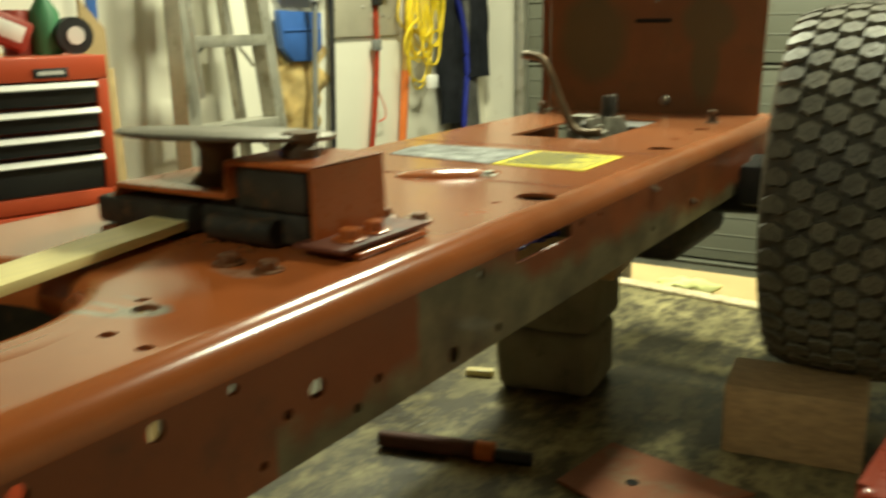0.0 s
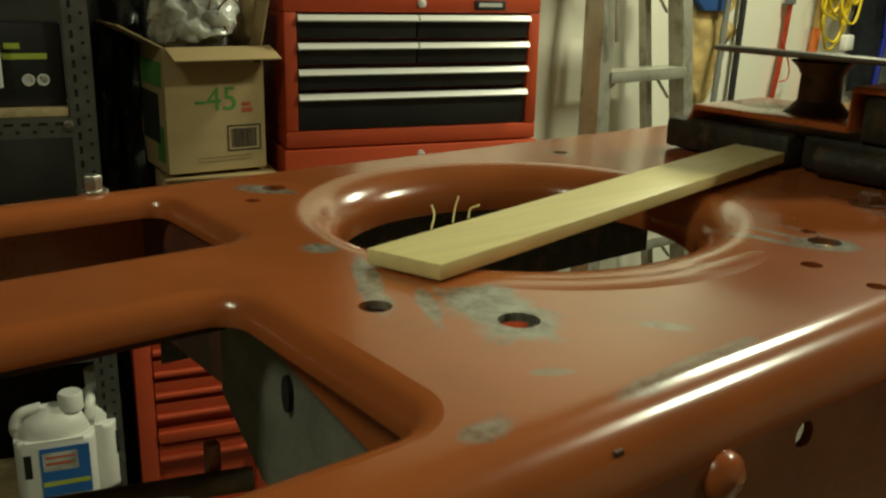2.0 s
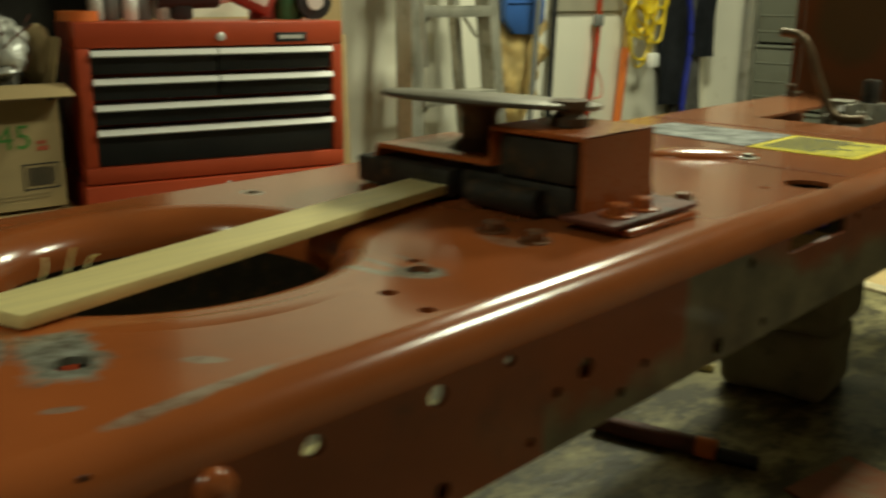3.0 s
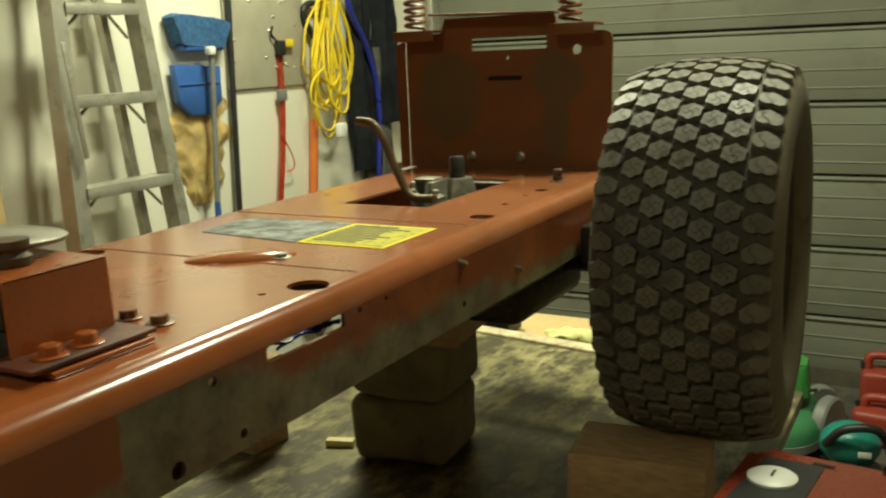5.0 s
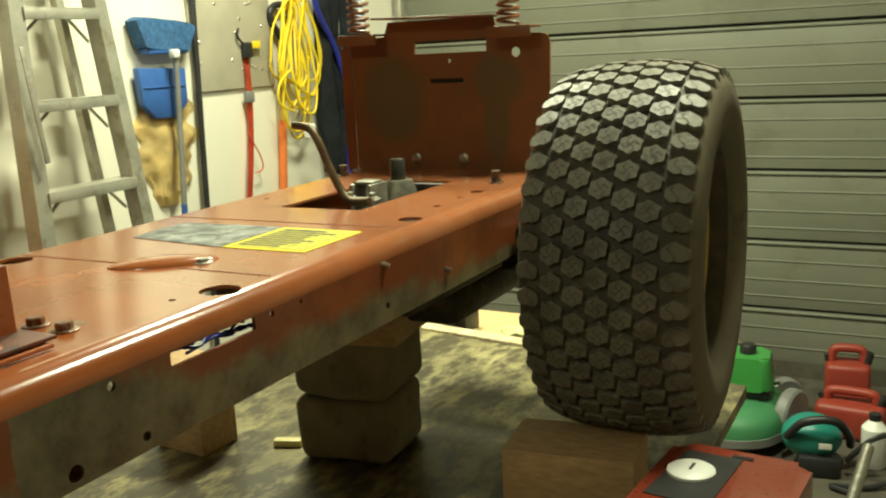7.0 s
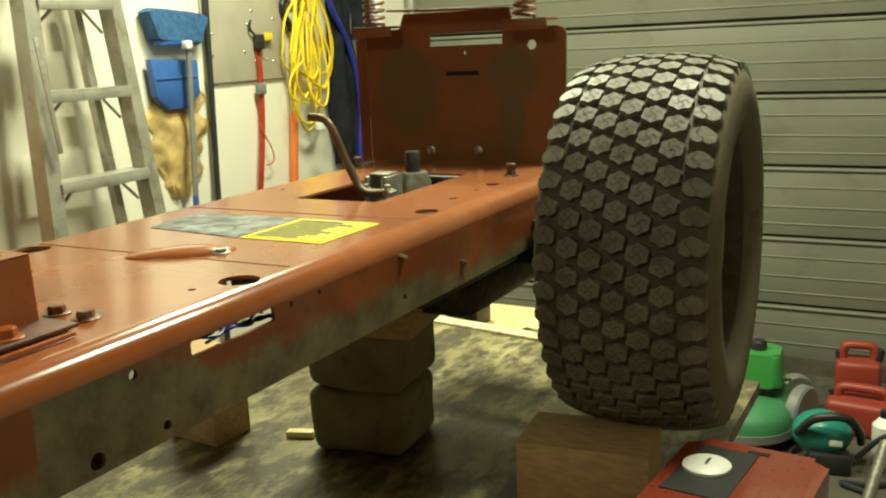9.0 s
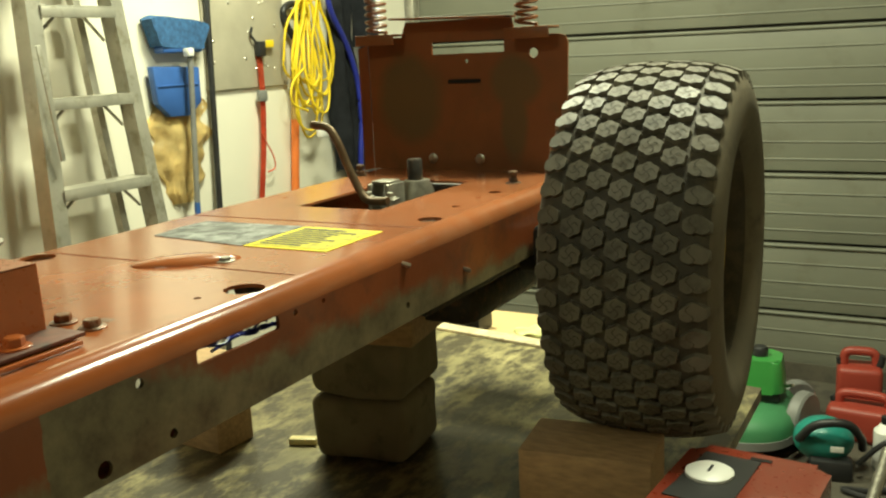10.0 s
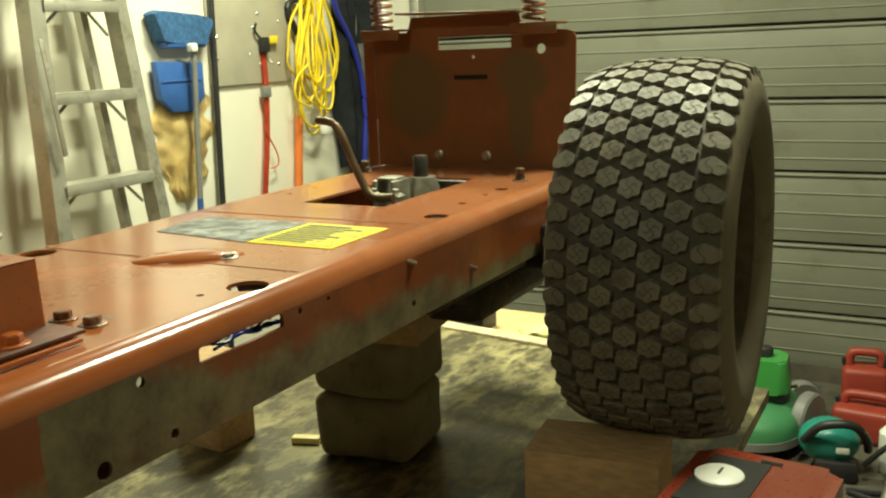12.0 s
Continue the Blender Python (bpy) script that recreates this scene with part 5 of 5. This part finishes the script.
bx = on_rack("dark_crate", -0.72, -0.10, 0.5415, "dark crate of parts on the middle shelf", "crate")
bm = bmesh.new()
span(bm, -0.09, 0.07, -0.15, 0.22, 0.0, 0.24, 0.008)
part("body", bm, M_black, bx)

jug = on_rack("detergent_jug", -0.575, 0.02, 0.1635, "white plastic jug with a blue and lime label", "jug")
bm = bmesh.new()
prism(bm, rounded_rect(-0.045, 0.045, -0.075, 0.075, 0.022, 5), 0.0, 0.15)
bmesh.ops.bevel(bm, geom=[e for e in bm.edges if abs(e.verts[0].co.z - e.verts[1].co.z) < 1e-5], offset=0.012, segments=3, profile=0.5, affect="EDGES")
body_ = part("body", bm, M_white, jug)
bm = bmesh.new()
lathe(bm, [(0.062, 0.150), (0.060, 0.165), (0.048, 0.185), (0.026, 0.200), (0.022, 0.206), (0.0, 0.206)], Matrix.Diagonal((0.68, 1.12, 1, 1)), 30)
part("shoulder", bm, M_white, jug)
bm = bmesh.new()
lathe(bm, [(0.024, 0.2065), (0.024, 0.238), (0.021, 0.242), (0.0, 0.242)], Matrix.Translation((0, 0.035, -0.012)), 22)
part("cap", bm, M_white, jug)
bm = bmesh.new()
tube(bm, smooth_path([(0, -0.060, 0.145), (0, -0.072, 0.165), (0, -0.060, 0.195), (0, -0.02, 0.205)], 5), 0.011, 10)
part("handle", bm, M_white, jug)
bm = bmesh.new()
box(bm, (0.0455, -0.052, 0.10), (0.001, 0.014, 0.05), 0.0)
part("grip_hole", bm, M_hole, jug)
bm = bmesh.new()
span(bm, 0.0456, 0.0466, -0.030, 0.062, 0.03, 0.135)
lab = part("label", bm, M_label, jug, "blue printed label")
for y0, y1, z0, z1, mt in ((-0.025, 0.04, 0.085, 0.125, M_film), (-0.028, 0.060, 0.052, 0.062, M_lime), (-0.02, 0.03, 0.098, 0.104, M_redink), (-0.02, 0.035, 0.112, 0.117, M_redink)):
    bm = bmesh.new()
    e_ = 0.0003 if mt is M_redink else 0.0
    span(bm, 0.0467 + e_, 0.0469 + e_, y0, y1, z0, z1)
    part("print_bar", bm, mt, lab)
jug.scale = (1.12, 1.12, 1.12)
jug2 = copy_thing(jug, pose(*at_front(-0.485, -0.06), 0.1635, 0, 0, TURN + 80))
tagged(jug2, "second white plastic jug standing behind the first")

# ---------------------------------------------------------------- along the white wall
WX = WALL
bm = bmesh.new()
box(bm, (0, 0, 0.66), (0.012, 0.62, 1.29), 0.001, pose(WX + 0.07, 1.66, 0.0, 0, -2, 0))
solo("plywood_board", bm, M_wood, "yellowish plywood board leaning on the wall behind the chest", "board")
bm = bmesh.new()
prism(bm, [(0.0, 0.0), (0.10, 0.0), (0.075, 1.36), (0.0, 1.44)], -0.005, 0.005, pose(WX + 0.16, 1.90, 0.0, 90, 0, 90))
solo("cardboard_sheet", bm, M_card, "folded cardboard sheet standing beside the chest", "cardboard")
bm = bmesh.new()
box(bm, (0, 0, 0.625), (0.018, 0.035, 1.25), 0.002, pose(WX + 0.10, 2.055, 0.0, 0, -2, 0))
solo("wood_batten", bm, M_wood, "yellow pine batten leaning on the wall", "batten")
bm = bmesh.new()
box(bm, (0, 0, 0.08), (0.010, 0.035, 0.22), 0.004, pose(WX + 0.085, 2.00, 1.31, 0, 0, 0))
solo("blue_level", bm, M_blue, "blue plastic strip hanging on the wall", "strip")

lad = thing("step_ladder", (-1.70, 2.42, 0), "folded aluminium step ladder leaning against the wall", "ladder")


def rail(y_low, y_top, x_low, x_top, wy, dx, h=1.95):
    bm = bmesh.new()
    e, k_ = wy / 2, 0.004
    prism(bm, [(0, -e), (0, e), (-dx, e), (-dx, e - k_), (-k_, e - k_), (-k_, -e + k_), (-dx, -e + k_), (-dx, -e)], 0.0, 1.0)
    for v in bm.verts:
        t = v.co.z
        v.co = Vector((v.co.x + x_low + (x_top - x_low) * t, v.co.y + y_low + (y_top - y_low) * t, t * h))
    return bm


part("rail", rail(-0.260, -0.157, 0.06, -0.06, 0.050, 0.06, 1.89), M_alu, lad)
part("rail", rail(0.248, 0.115, 0.06, -0.06, 0.044, 0.06, 1.89), M_alu, lad)
part("rear_leg", rail(-0.195, -0.12, -0.06, -0.15, 0.026, 0.03, 1.89), M_alu, lad)
part("rear_leg", rail(0.195, 0.04, -0.06, -0.15, 0.026, 0.03, 1.89), M_alu, lad)
for i, z in enumerate((0.270, 0.540, 0.804, 1.069, 1.333, 1.598)):
    t = z / 1.89
    yl, yr, xx = -0.260 + 0.103 * t + 0.018, 0.248 - 0.133 * t - 0.016, 0.06 - 0.12 * t
    bm = bmesh.new()
    span(bm, xx - 0.075, xx + 0.008, yl, yr, z - 0.004, z, 0.001)
    span(bm, xx + 0.004, xx + 0.0085, yl, yr, z - 0.034, z - 0.004, 0.001)
    span(bm, xx - 0.075, xx - 0.071, yl, yr, z - 0.03, z - 0.004)
    step = part("step", bm, M_alu, lad, "ribbed aluminium tread")
    for yy, sg in ((yl, 1), (yr, -1)):
        bm = bmesh.new()
        tube(bm, [(xx - 0.04, yy + sg * 0.11, z - 0.006), (xx - 0.055, yy + sg * 0.004, z - 0.10)], 0.005, 8)
        part("brace", bm, M_alu, step)
bm = bmesh.new()
box(bm, (0, 0, 0), (0.006, 0.016, 0.33), 0.002, pose(0.012, -0.20, 1.32, 6, 0, 0))
part("spreader", bm, M_alu, lad)
bm = bmesh.new()
span(bm, -0.16, 0.0, -0.19, 0.150, 1.885, 1.915, 0.006)
part("top_cap", bm, M_grey, lad)

brm = thing("push_broom", (WX + 0.04, 2.945, -0.062), "blue-bristled broom hung head-up on the wall", "broom")
bm = bmesh.new()
prism(bm, [(-0.135, 0.105), (-0.10, 0.118), (0.12, 0.100), (0.148, 0.082), (0.110, 0.0), (-0.100, 0.012)], -0.028, 0.028, pose(0, 0, 1.525, 90, 0, 90))
bmesh.ops.subdivide_edges(bm, edges=bm.edges[:], cuts=3, use_grid_fill=True)
rough(bm, 0.006, 40)
part("bristles", bm, M_bristle, brm)
bm = bmesh.new()
box(bm, (0.0, 0.01, 1.527), (0.045, 0.20, 0.022), 0.006)
part("head_block", bm, M_blue, brm)
bm = bmesh.new()
tube(bm, [(0.05, 0.012, 1.52), (0.052, -0.03, 0.98)], 0.0105, 14)
part("handle", bm, M_grey, brm)
bm = bmesh.new()
tube(bm, [(0.052, -0.031, 0.979), (0.053, -0.045, 0.72)], 0.0115, 14)
part("grip", bm, M_blue, brm, "blue handle end")
bm = bmesh.new()
box(bm, (0.055, 0.0, 1.515), (0.03, 0.03, 0.03), 0.006)
part("socket", bm, M_white, brm)
pan = thing("dustpan", (WX + 0.02, 2.925, 1.315), "blue plastic dustpan hung on the wall", "dustpan")
bm = bmesh.new()
prism(bm, [(-0.115, 0.095), (0.115, 0.085), (0.112, -0.04), (0.05, -0.088), (-0.05, -0.085), (-0.105, -0.035)], 0.0, 0.030, pose(0, 0, 0, 90, 0, 90))
bmesh.ops.bevel(bm, geom=bm.edges[:], offset=0.005, segments=2, profile=0.5, affect="EDGES")
part("pan", bm, M_blue, pan)
bm = bmesh.new()
box(bm, (0.032, 0, 0.025), (0.006, 0.20, 0.006), 0.002)
part("ridge", bm, M_blue, pan)
bm = bmesh.new()


def bag_depth(u, v):
    return 0.035 * math.sin(math.pi * u) * (0.4 + 0.6 * math.sin(math.pi * min(1, v * 1.05))) + 0.014 * noise.noise(Vector((7 * u, 5 * v, 2))) + 0.006 * noise.noise(Vector((22 * u, 16 * v, 5)))


g = sheet(bm, WX + 0.006, 2.80, 3.09, 0.91, 1.285, 24, 30, bag_depth)
for row in g:
    for v in row:
        u, w = (v.co.y - 2.945) / 0.145, (v.co.z - 0.91) / 0.375
        lim = 0.22 + 0.66 * math.sin(math.pi * min(1, 0.05 + 0.62 * w)) + 0.30 * noise.noise(Vector((w * 7, 3 + (2 if u > 0 else 0), 1)))
        v.co.y = 2.955 - 0.02 * (1 - w) + 0.165 * u * lim
bmesh.ops.solidify(bm, geom=bm.faces[:], thickness=0.002)
solo("hanging_bag", bm, M_bag, "crumpled amber plastic bag hanging on the wall", "bag")
pole = thing("black_pole", (WX + 0.03, 3.115, 0), "long thin black tool handle standing at the wall", "pole")
bm = bmesh.new()
tube(bm, [(0.02, -0.08, 0.0), (0.0, 0.02, 1.66)], 0.0115, 12)
part("shaft", bm, M_black, pole)
bm = bmesh.new()
box(bm, (0.0, 0.02, 1.675), (0.03, 0.045, 0.03), 0.006)
part("yellow_clip", bm, M_cord, pole, "yellow clip")
peg = thing("pegboard", (WX, 3.345, -0.058), "grey weathered board with screw holes fixed to the wall", "board")
bm = bmesh.new()
span(bm, 0.002, 0.014, -0.225, 0.26, 1.365, 2.1, 0.002)
part("panel", bm, M_board, peg)
random.seed(5)
for i in range(14):
    bm = bmesh.new()
    lathe(bm, [(0.007, 0.0), (0.004, 0.003), (0.0, 0.003)], Matrix.Translation((0.0142, random.uniform(-0.19, 0.22), random.uniform(1.40, 1.72))) @ pose(0, 0, 0, 0, 90, 0), 10)
    part("screw", bm, M_steel, peg)
st = thing("ratchet_strap", (WX + 0.02, 3.40, -0.058), "red ratchet strap hanging from a black hook", "strap")
bm = bmesh.new()
pts = [(0.0, 0.022, 1.50), (0.012, 0.010, 1.36), (0.008, 0.0, 1.18), (0.016, -0.030, 1.05), (0.010, -0.050, 0.90), (0.014, -0.058, 0.80)]
path = smooth_path(pts, 6)
vl = [[bm.verts.new(p + Vector((0, dy, 0))) for p in path] for dy in (-0.017, 0.017)]
for i in range(len(path) - 1):
    bm.faces.new((vl[0][i], vl[1][i], vl[1][i + 1], vl[0][i + 1]))
bmesh.ops.solidify(bm, geom=bm.faces[:], thickness=0.004)
part("webbing", bm, M_strap, st)
bm = bmesh.new()
box(bm, (0.012, 0.018, 1.515), (0.026, 0.045, 0.06), 0.006)
tube(bm, smooth_path([(0.01, 0.0, 1.54), (0.01, -0.03, 1.57), (0.01, -0.02, 1.60)], 5), 0.005, 8)
part("ratchet", bm, M_black, st)
bm = bmesh.new()
box(bm, (0.016, 0.075, 1.535), (0.004, 0.05, 0.03), 0.002)
part("tag", bm, M_cord, st, "yellow tag")
bm = bmesh.new()
box(bm, (0.013, 0.004, 1.33), (0.02, 0.048, 0.045), 0.004)
part("buckle", bm, M_grey, st)
bm = bmesh.new()
tube(bm, smooth_path([(0.012, -0.02, 1.18), (0.02, 0.035, 1.08), (0.012, 0.045, 1.03), (0.012, 0.0, 1.02)], 6), 0.003, 6)
part("loose_end", bm, M_strap, st)
sh = thing("garden_shovel", (WX + 0.03, 3.63, -0.062), "shovel with ash shaft and black D-handle hung on the wall", "shovel")
bm = bmesh.new()
tube(bm, [(0, -0.10, 0.55), (0.0, 0.02, 1.56)], 0.016, 14)
part("shaft", bm, M_shaft, sh)
bm = bmesh.new()
tube(bm, [(0.0, -0.058, 0.90), (0.0, -0.0195, 1.22)], 0.0175, 14)
part("sleeve", bm, M_orange, sh, "orange painted stretch of the shaft")
bm = bmesh.new()
tube(bm, smooth_path([(0, 0.015, 1.56), (0, -0.035, 1.63), (0, -0.035, 1.68), (0, 0.03, 1.70), (0, 0.085, 1.67), (0, 0.075, 1.62), (0, 0.03, 1.565)], 6), 0.014, 10)
part("d_handle", bm, M_black, sh)
bm = bmesh.new()
prism(bm, [(-0.11, 0.0), (0.11, 0.0), (0.10, -0.22), (0.0, -0.30), (-0.10, -0.22)], -0.003, 0.003, pose(0.02, -0.105, 0.58, 90, 0, 90))
part("blade", bm, M_rust, sh)

cordt = thing("extension_cord", (WX + 0.06, 3.70, 1.395), "coiled bright yellow extension cord hung on the wall", "cord")
random.seed(7)
for i in range(13):
    bm = bmesh.new()
    w_, h_, dy, ph = random.uniform(0.03, 0.13), random.uniform(0.17, 0.30), random.uniform(-0.07, 0.05), random.uniform(0, 6)
    pts = []
    for j in range(40):
        t = 2 * math.pi * j / 40
        wave = noise.noise_vector(Vector((1.3 * math.cos(t), 1.3 * math.sin(t), 3.1 * i)))
        pts.append((0.05 * math.sin(t + ph) * 0.4 + 0.012 * (i % 4), dy + w_ * math.sin(t) * (1.0 - 0.55 * math.cos(t)) + 0.03 * wave.y, 0.27 - h_ + h_ * math.cos(t) + 0.025 * wave.z))
    tube(bm, pts, 0.0052, 7, True)
    part("coil", bm, M_cord, cordt)
bm = bmesh.new()
tube(bm, smooth_path([(0.05, -0.10, -0.02), (0.05, -0.19, -0.08), (0.05, -0.20, -0.16), (0.05, -0.10, -0.20)], 6), 0.005, 8)
part("loose_end", bm, M_cord, cordt)
bm = bmesh.new()
box(bm, (0.08, -0.05, -0.285), (0.035, 0.05, 0.06), 0.008)
part("plug", bm, M_white, cordt, "white plug end")
fr = thing("blue_hose", (WX + 0.08, 3.92, -0.055), "dark blue air hose hanging down the wall", "hose")
bm = bmesh.new()
tube(bm, smooth_path([(0, -0.10, 1.80), (0, -0.06, 1.66), (0.0, 0.04, 1.52), (0, 0.11, 1.36), (0, 0.125, 1.18), (0, 0.10, 1.0), (0, 0.09, 0.80)], 8), 0.013, 12)
part("hose", bm, M_hose, fr)
for name, y0, y1, z0, z1, mat, lab_, off in (("dark_jacket", 3.86, 4.11, 0.90, 1.80, M_coat, "black work jacket hanging on the wall", 0.02), ("grey_overalls", 4.0, 4.25, 0.66, 1.45, M_coat2, "grey stained overalls hanging on the wall", 0.012), ("dark_jacket", 4.07, 4.30, 1.10, 1.89, M_coat, "second black jacket hanging in the corner", 0.03)):
    bm = bmesh.new()
    sd = y0 * 5 + z0
    g = sheet(bm, WX + off, y0, y1, z0, z1, 20, 40, lambda u, v: 0.05 * math.sin(math.pi * u) + 0.02 * math.sin(16 * u + 2 * v + sd) * (1 - 0.5 * v) + 0.02 * noise.noise(Vector((4 * u, 5 * v, sd))))
    for row in g:
        for v in row:
            t = (v.co.z - z0) / (z1 - z0)
            v.co.y = (y0 + y1) / 2 + (v.co.y - (y0 + y1) / 2) * (0.75 + 0.25 * math.sin(3 * t + 1.0) + 0.1 * noise.noise(Vector((t * 5, sd, 0))))
    bmesh.ops.solidify(bm, geom=bm.faces[:], thickness=0.006)
    solo(name, bm, mat, lab_, "clothes")

# ---------------------------------------------------------------- on the floor by the door
mow = thing("lawn_mower", (-0.060, 3.68, 0), "green push lawn mower parked by the garage door", "lawn mower", "", 5)
bm = bmesh.new()
outl = ellipse(-0.01, -0.01, 0.225, 0.245, 40, 2.7)
prof = [(0.0, 0.065), (-0.002, 0.11), (-0.018, 0.135), (-0.055, 0.155), (-0.11, 0.162)]
bmr = rim(outl, prof)
bmr.faces.new([v for v in bmr.verts][-40:])
part("deck", bmr, M_mower2, mow, "green pressed mower deck")
bm = bmesh.new()
prism(bm, outset(ellipse(-0.01, -0.01, 0.225, 0.245, 40, 2.7), 0.004), 0.05, 0.078)
part("skirt", bm, M_grey, mow, "grey lower skirt")
bm = bmesh.new()
prism(bm, rounded_rect(-0.015, 0.165, -0.09, 0.09, 0.04), 0.195, 0.31)
for v in bm.verts:
    if v.co.z > 0.25:
        v.co.x, v.co.y = 0.085 + (v.co.x - 0.085) * 0.82, v.co.y * 0.82
bmesh.ops.bevel(bm, geom=bm.edges[:], offset=0.01, segments=2, profile=0.5, affect="EDGES")
part("engine_cover", bm, M_mower, mow, "bright green engine cover")
bm = bmesh.new()
box(bm, (0.075, 0, 0.178), (0.15, 0.15, 0.034), 0.01)
part("engine", bm, M_black, mow)
bm = bmesh.new()
lathe(bm, [(0.028, 0.3105), (0.028, 0.335), (0.022, 0.343), (0.0, 0.343)], Matrix.Translation((0.075, 0.0, 0)), 20)
part("fuel_cap", bm, M_black, mow)
for x, y in ((0.225, -0.03), (-0.06, -0.262), (0.19, 0.24), (-0.20, 0.22)):
    r = 0.098 if x > 0.21 else 0.07
    w = new("wheel")
    w.parent = mow
    w.matrix_basis = Matrix.Translation((x, y, r)) @ pose(0, 0, 0, 0, 90, -22 if x > 0.21 else -60)
    bm = bmesh.new()
    lathe(bm, [(r * 0.66, -0.022), (r * 0.92, -0.024), (r, -0.016), (r, 0.016), (r * 0.92, 0.024), (r * 0.66, 0.022)], None, 32)
    part("tyre", bm, M_grey, w)
    bm = bmesh.new()
    lathe(bm, [(0.012, 0.028), (0.02, 0.010), (r * 0.5, 0.006), (r * 0.655, 0.020), (r * 0.655, -0.02), (0.0, -0.02)], None, 24)
    part("hub", bm, M_white, w, "cream wheel hub")
bm = bmesh.new()
tube(bm, [(0.10, 0.1, 0.15), (0.19, -0.02, 0.215)], 0.006, 8)
part("lever", bm, M_steel, mow)


def fuel_can(at, turn, sx, sy, sz, label):
    can = thing("fuel_can", at, label, "fuel can", "fuel cans", turn)
    bm = bmesh.new()
    span(bm, -sx / 2, sx / 2, -sy / 2, sy / 2, 0.0, sz * 0.78, 0.022, None, 3)
    part("body", bm, M_can, can)
    bm = bmesh.new()
    tube(bm, smooth_path([(-sx * 0.36, 0, sz * 0.77), (-sx * 0.30, 0, sz * 0.97), (0, 0, sz), (sx * 0.30, 0, sz * 0.97), (sx * 0.36, 0, sz * 0.77)], 6), 0.017, 10)
    part("handle", bm, M_can, can)
    bm = bmesh.new()
    rod(bm, (sx * 0.40, 0, sz * 0.78), (sx * 0.47, 0, sz * 0.95), 0.02, 0.016, 14)
    part("spout", bm, M_black, can)
    bm = bmesh.new()
    rod(bm, (-sx * 0.42, 0, sz * 0.78), (-sx * 0.45, 0, sz * 0.88), 0.014, 0.012, 12)
    part("vent_cap", bm, M_black, can)
    return can


fuel_can((0.313, 4.08, 0.0), 6, 0.16, 0.13, 0.235, "tall red plastic fuel can with black spout on the floor")
fuel_can((0.35, 3.82, 0.0), -4, 0.23, 0.15, 0.16, "low red plastic fuel can on the floor")
bm = bmesh.new()
lathe(bm, [(0.04, 0), (0.045, 0.008), (0.045, 0.15), (0.02, 0.18), (0.0, 0.18)], Matrix.Translation((0.439, 3.573, 0)) @ Matrix.Diagonal((0.9, 0.9, 0.9, 1)), 22)
bot = solo("oil_bottle", bm, M_white, "white plastic oil bottle on the floor", "bottle")
bm = bmesh.new()
lathe(bm, [(0.021, 0.1805), (0.021, 0.205), (0.0, 0.207)], Matrix.Translation((0.439, 3.573, 0)) @ Matrix.Diagonal((0.9, 0.9, 0.9, 1)), 18)
part("cap", bm, M_black, bot)
blw = thing("leaf_blower", (0.253, 3.51, 0), "teal electric blower with black handle and cable on the floor", "blower", "", 10)
bm = bmesh.new()
bmesh.ops.create_uvsphere(bm, u_segments=28, v_segments=18, radius=1.0, matrix=Matrix.Translation((0, 0, 0.105)) @ Matrix.Diagonal((0.095, 0.085, 0.075, 1)))
part("housing", bm, M_teal, blw)
bm = bmesh.new()
tube(bm, smooth_path([(-0.08, -0.06, 0.12), (-0.03, -0.10, 0.19), (0.06, -0.10, 0.20), (0.11, -0.04, 0.13), (0.12, 0.0, 0.08)], 7), 0.014, 10)
part("handle", bm, M_black, blw)
bm = bmesh.new()
box(bm, (0.02, -0.07, 0.035), (0.13, 0.07, 0.07), 0.012)
part("foot", bm, M_black, blw)
bm = bmesh.new()
tube(bm, smooth_path([(0.10, -0.08, 0.06), (0.17, -0.11, 0.15), (0.24, -0.08, 0.15), (0.26, -0.10, 0.04), (0.16, -0.16, 0.012), (0.05, -0.17, 0.012), (0.12, -0.22, 0.012)], 8), 0.009, 8)
part("cable", bm, M_black, blw)
bm = bmesh.new()
box(bm, (0.035, -0.098, 0.11), (0.04, 0.006, 0.02), 0.002, pose(0, 0, 0, 0, 0, 0))
part("badge", bm, M_white, blw)

# added housings over the overhead lamps, none of them in view
for x, y, sx, sy in ((0.28, 2.24, 0.17, 0.26), (-1.00, 2.80, 0.17, 0.26), (-0.10, -0.75, 0.17, 0.28)):
    fx = thing("unseen_fixture", (x, y, 2.775), "white housing added over an unseen lamp", "ceiling light")
    bm = bmesh.new()
    span(bm, -sx, sx, -sy, sy, 0.0, 0.085, 0.004)
    part("housing", bm, M_white, fx)
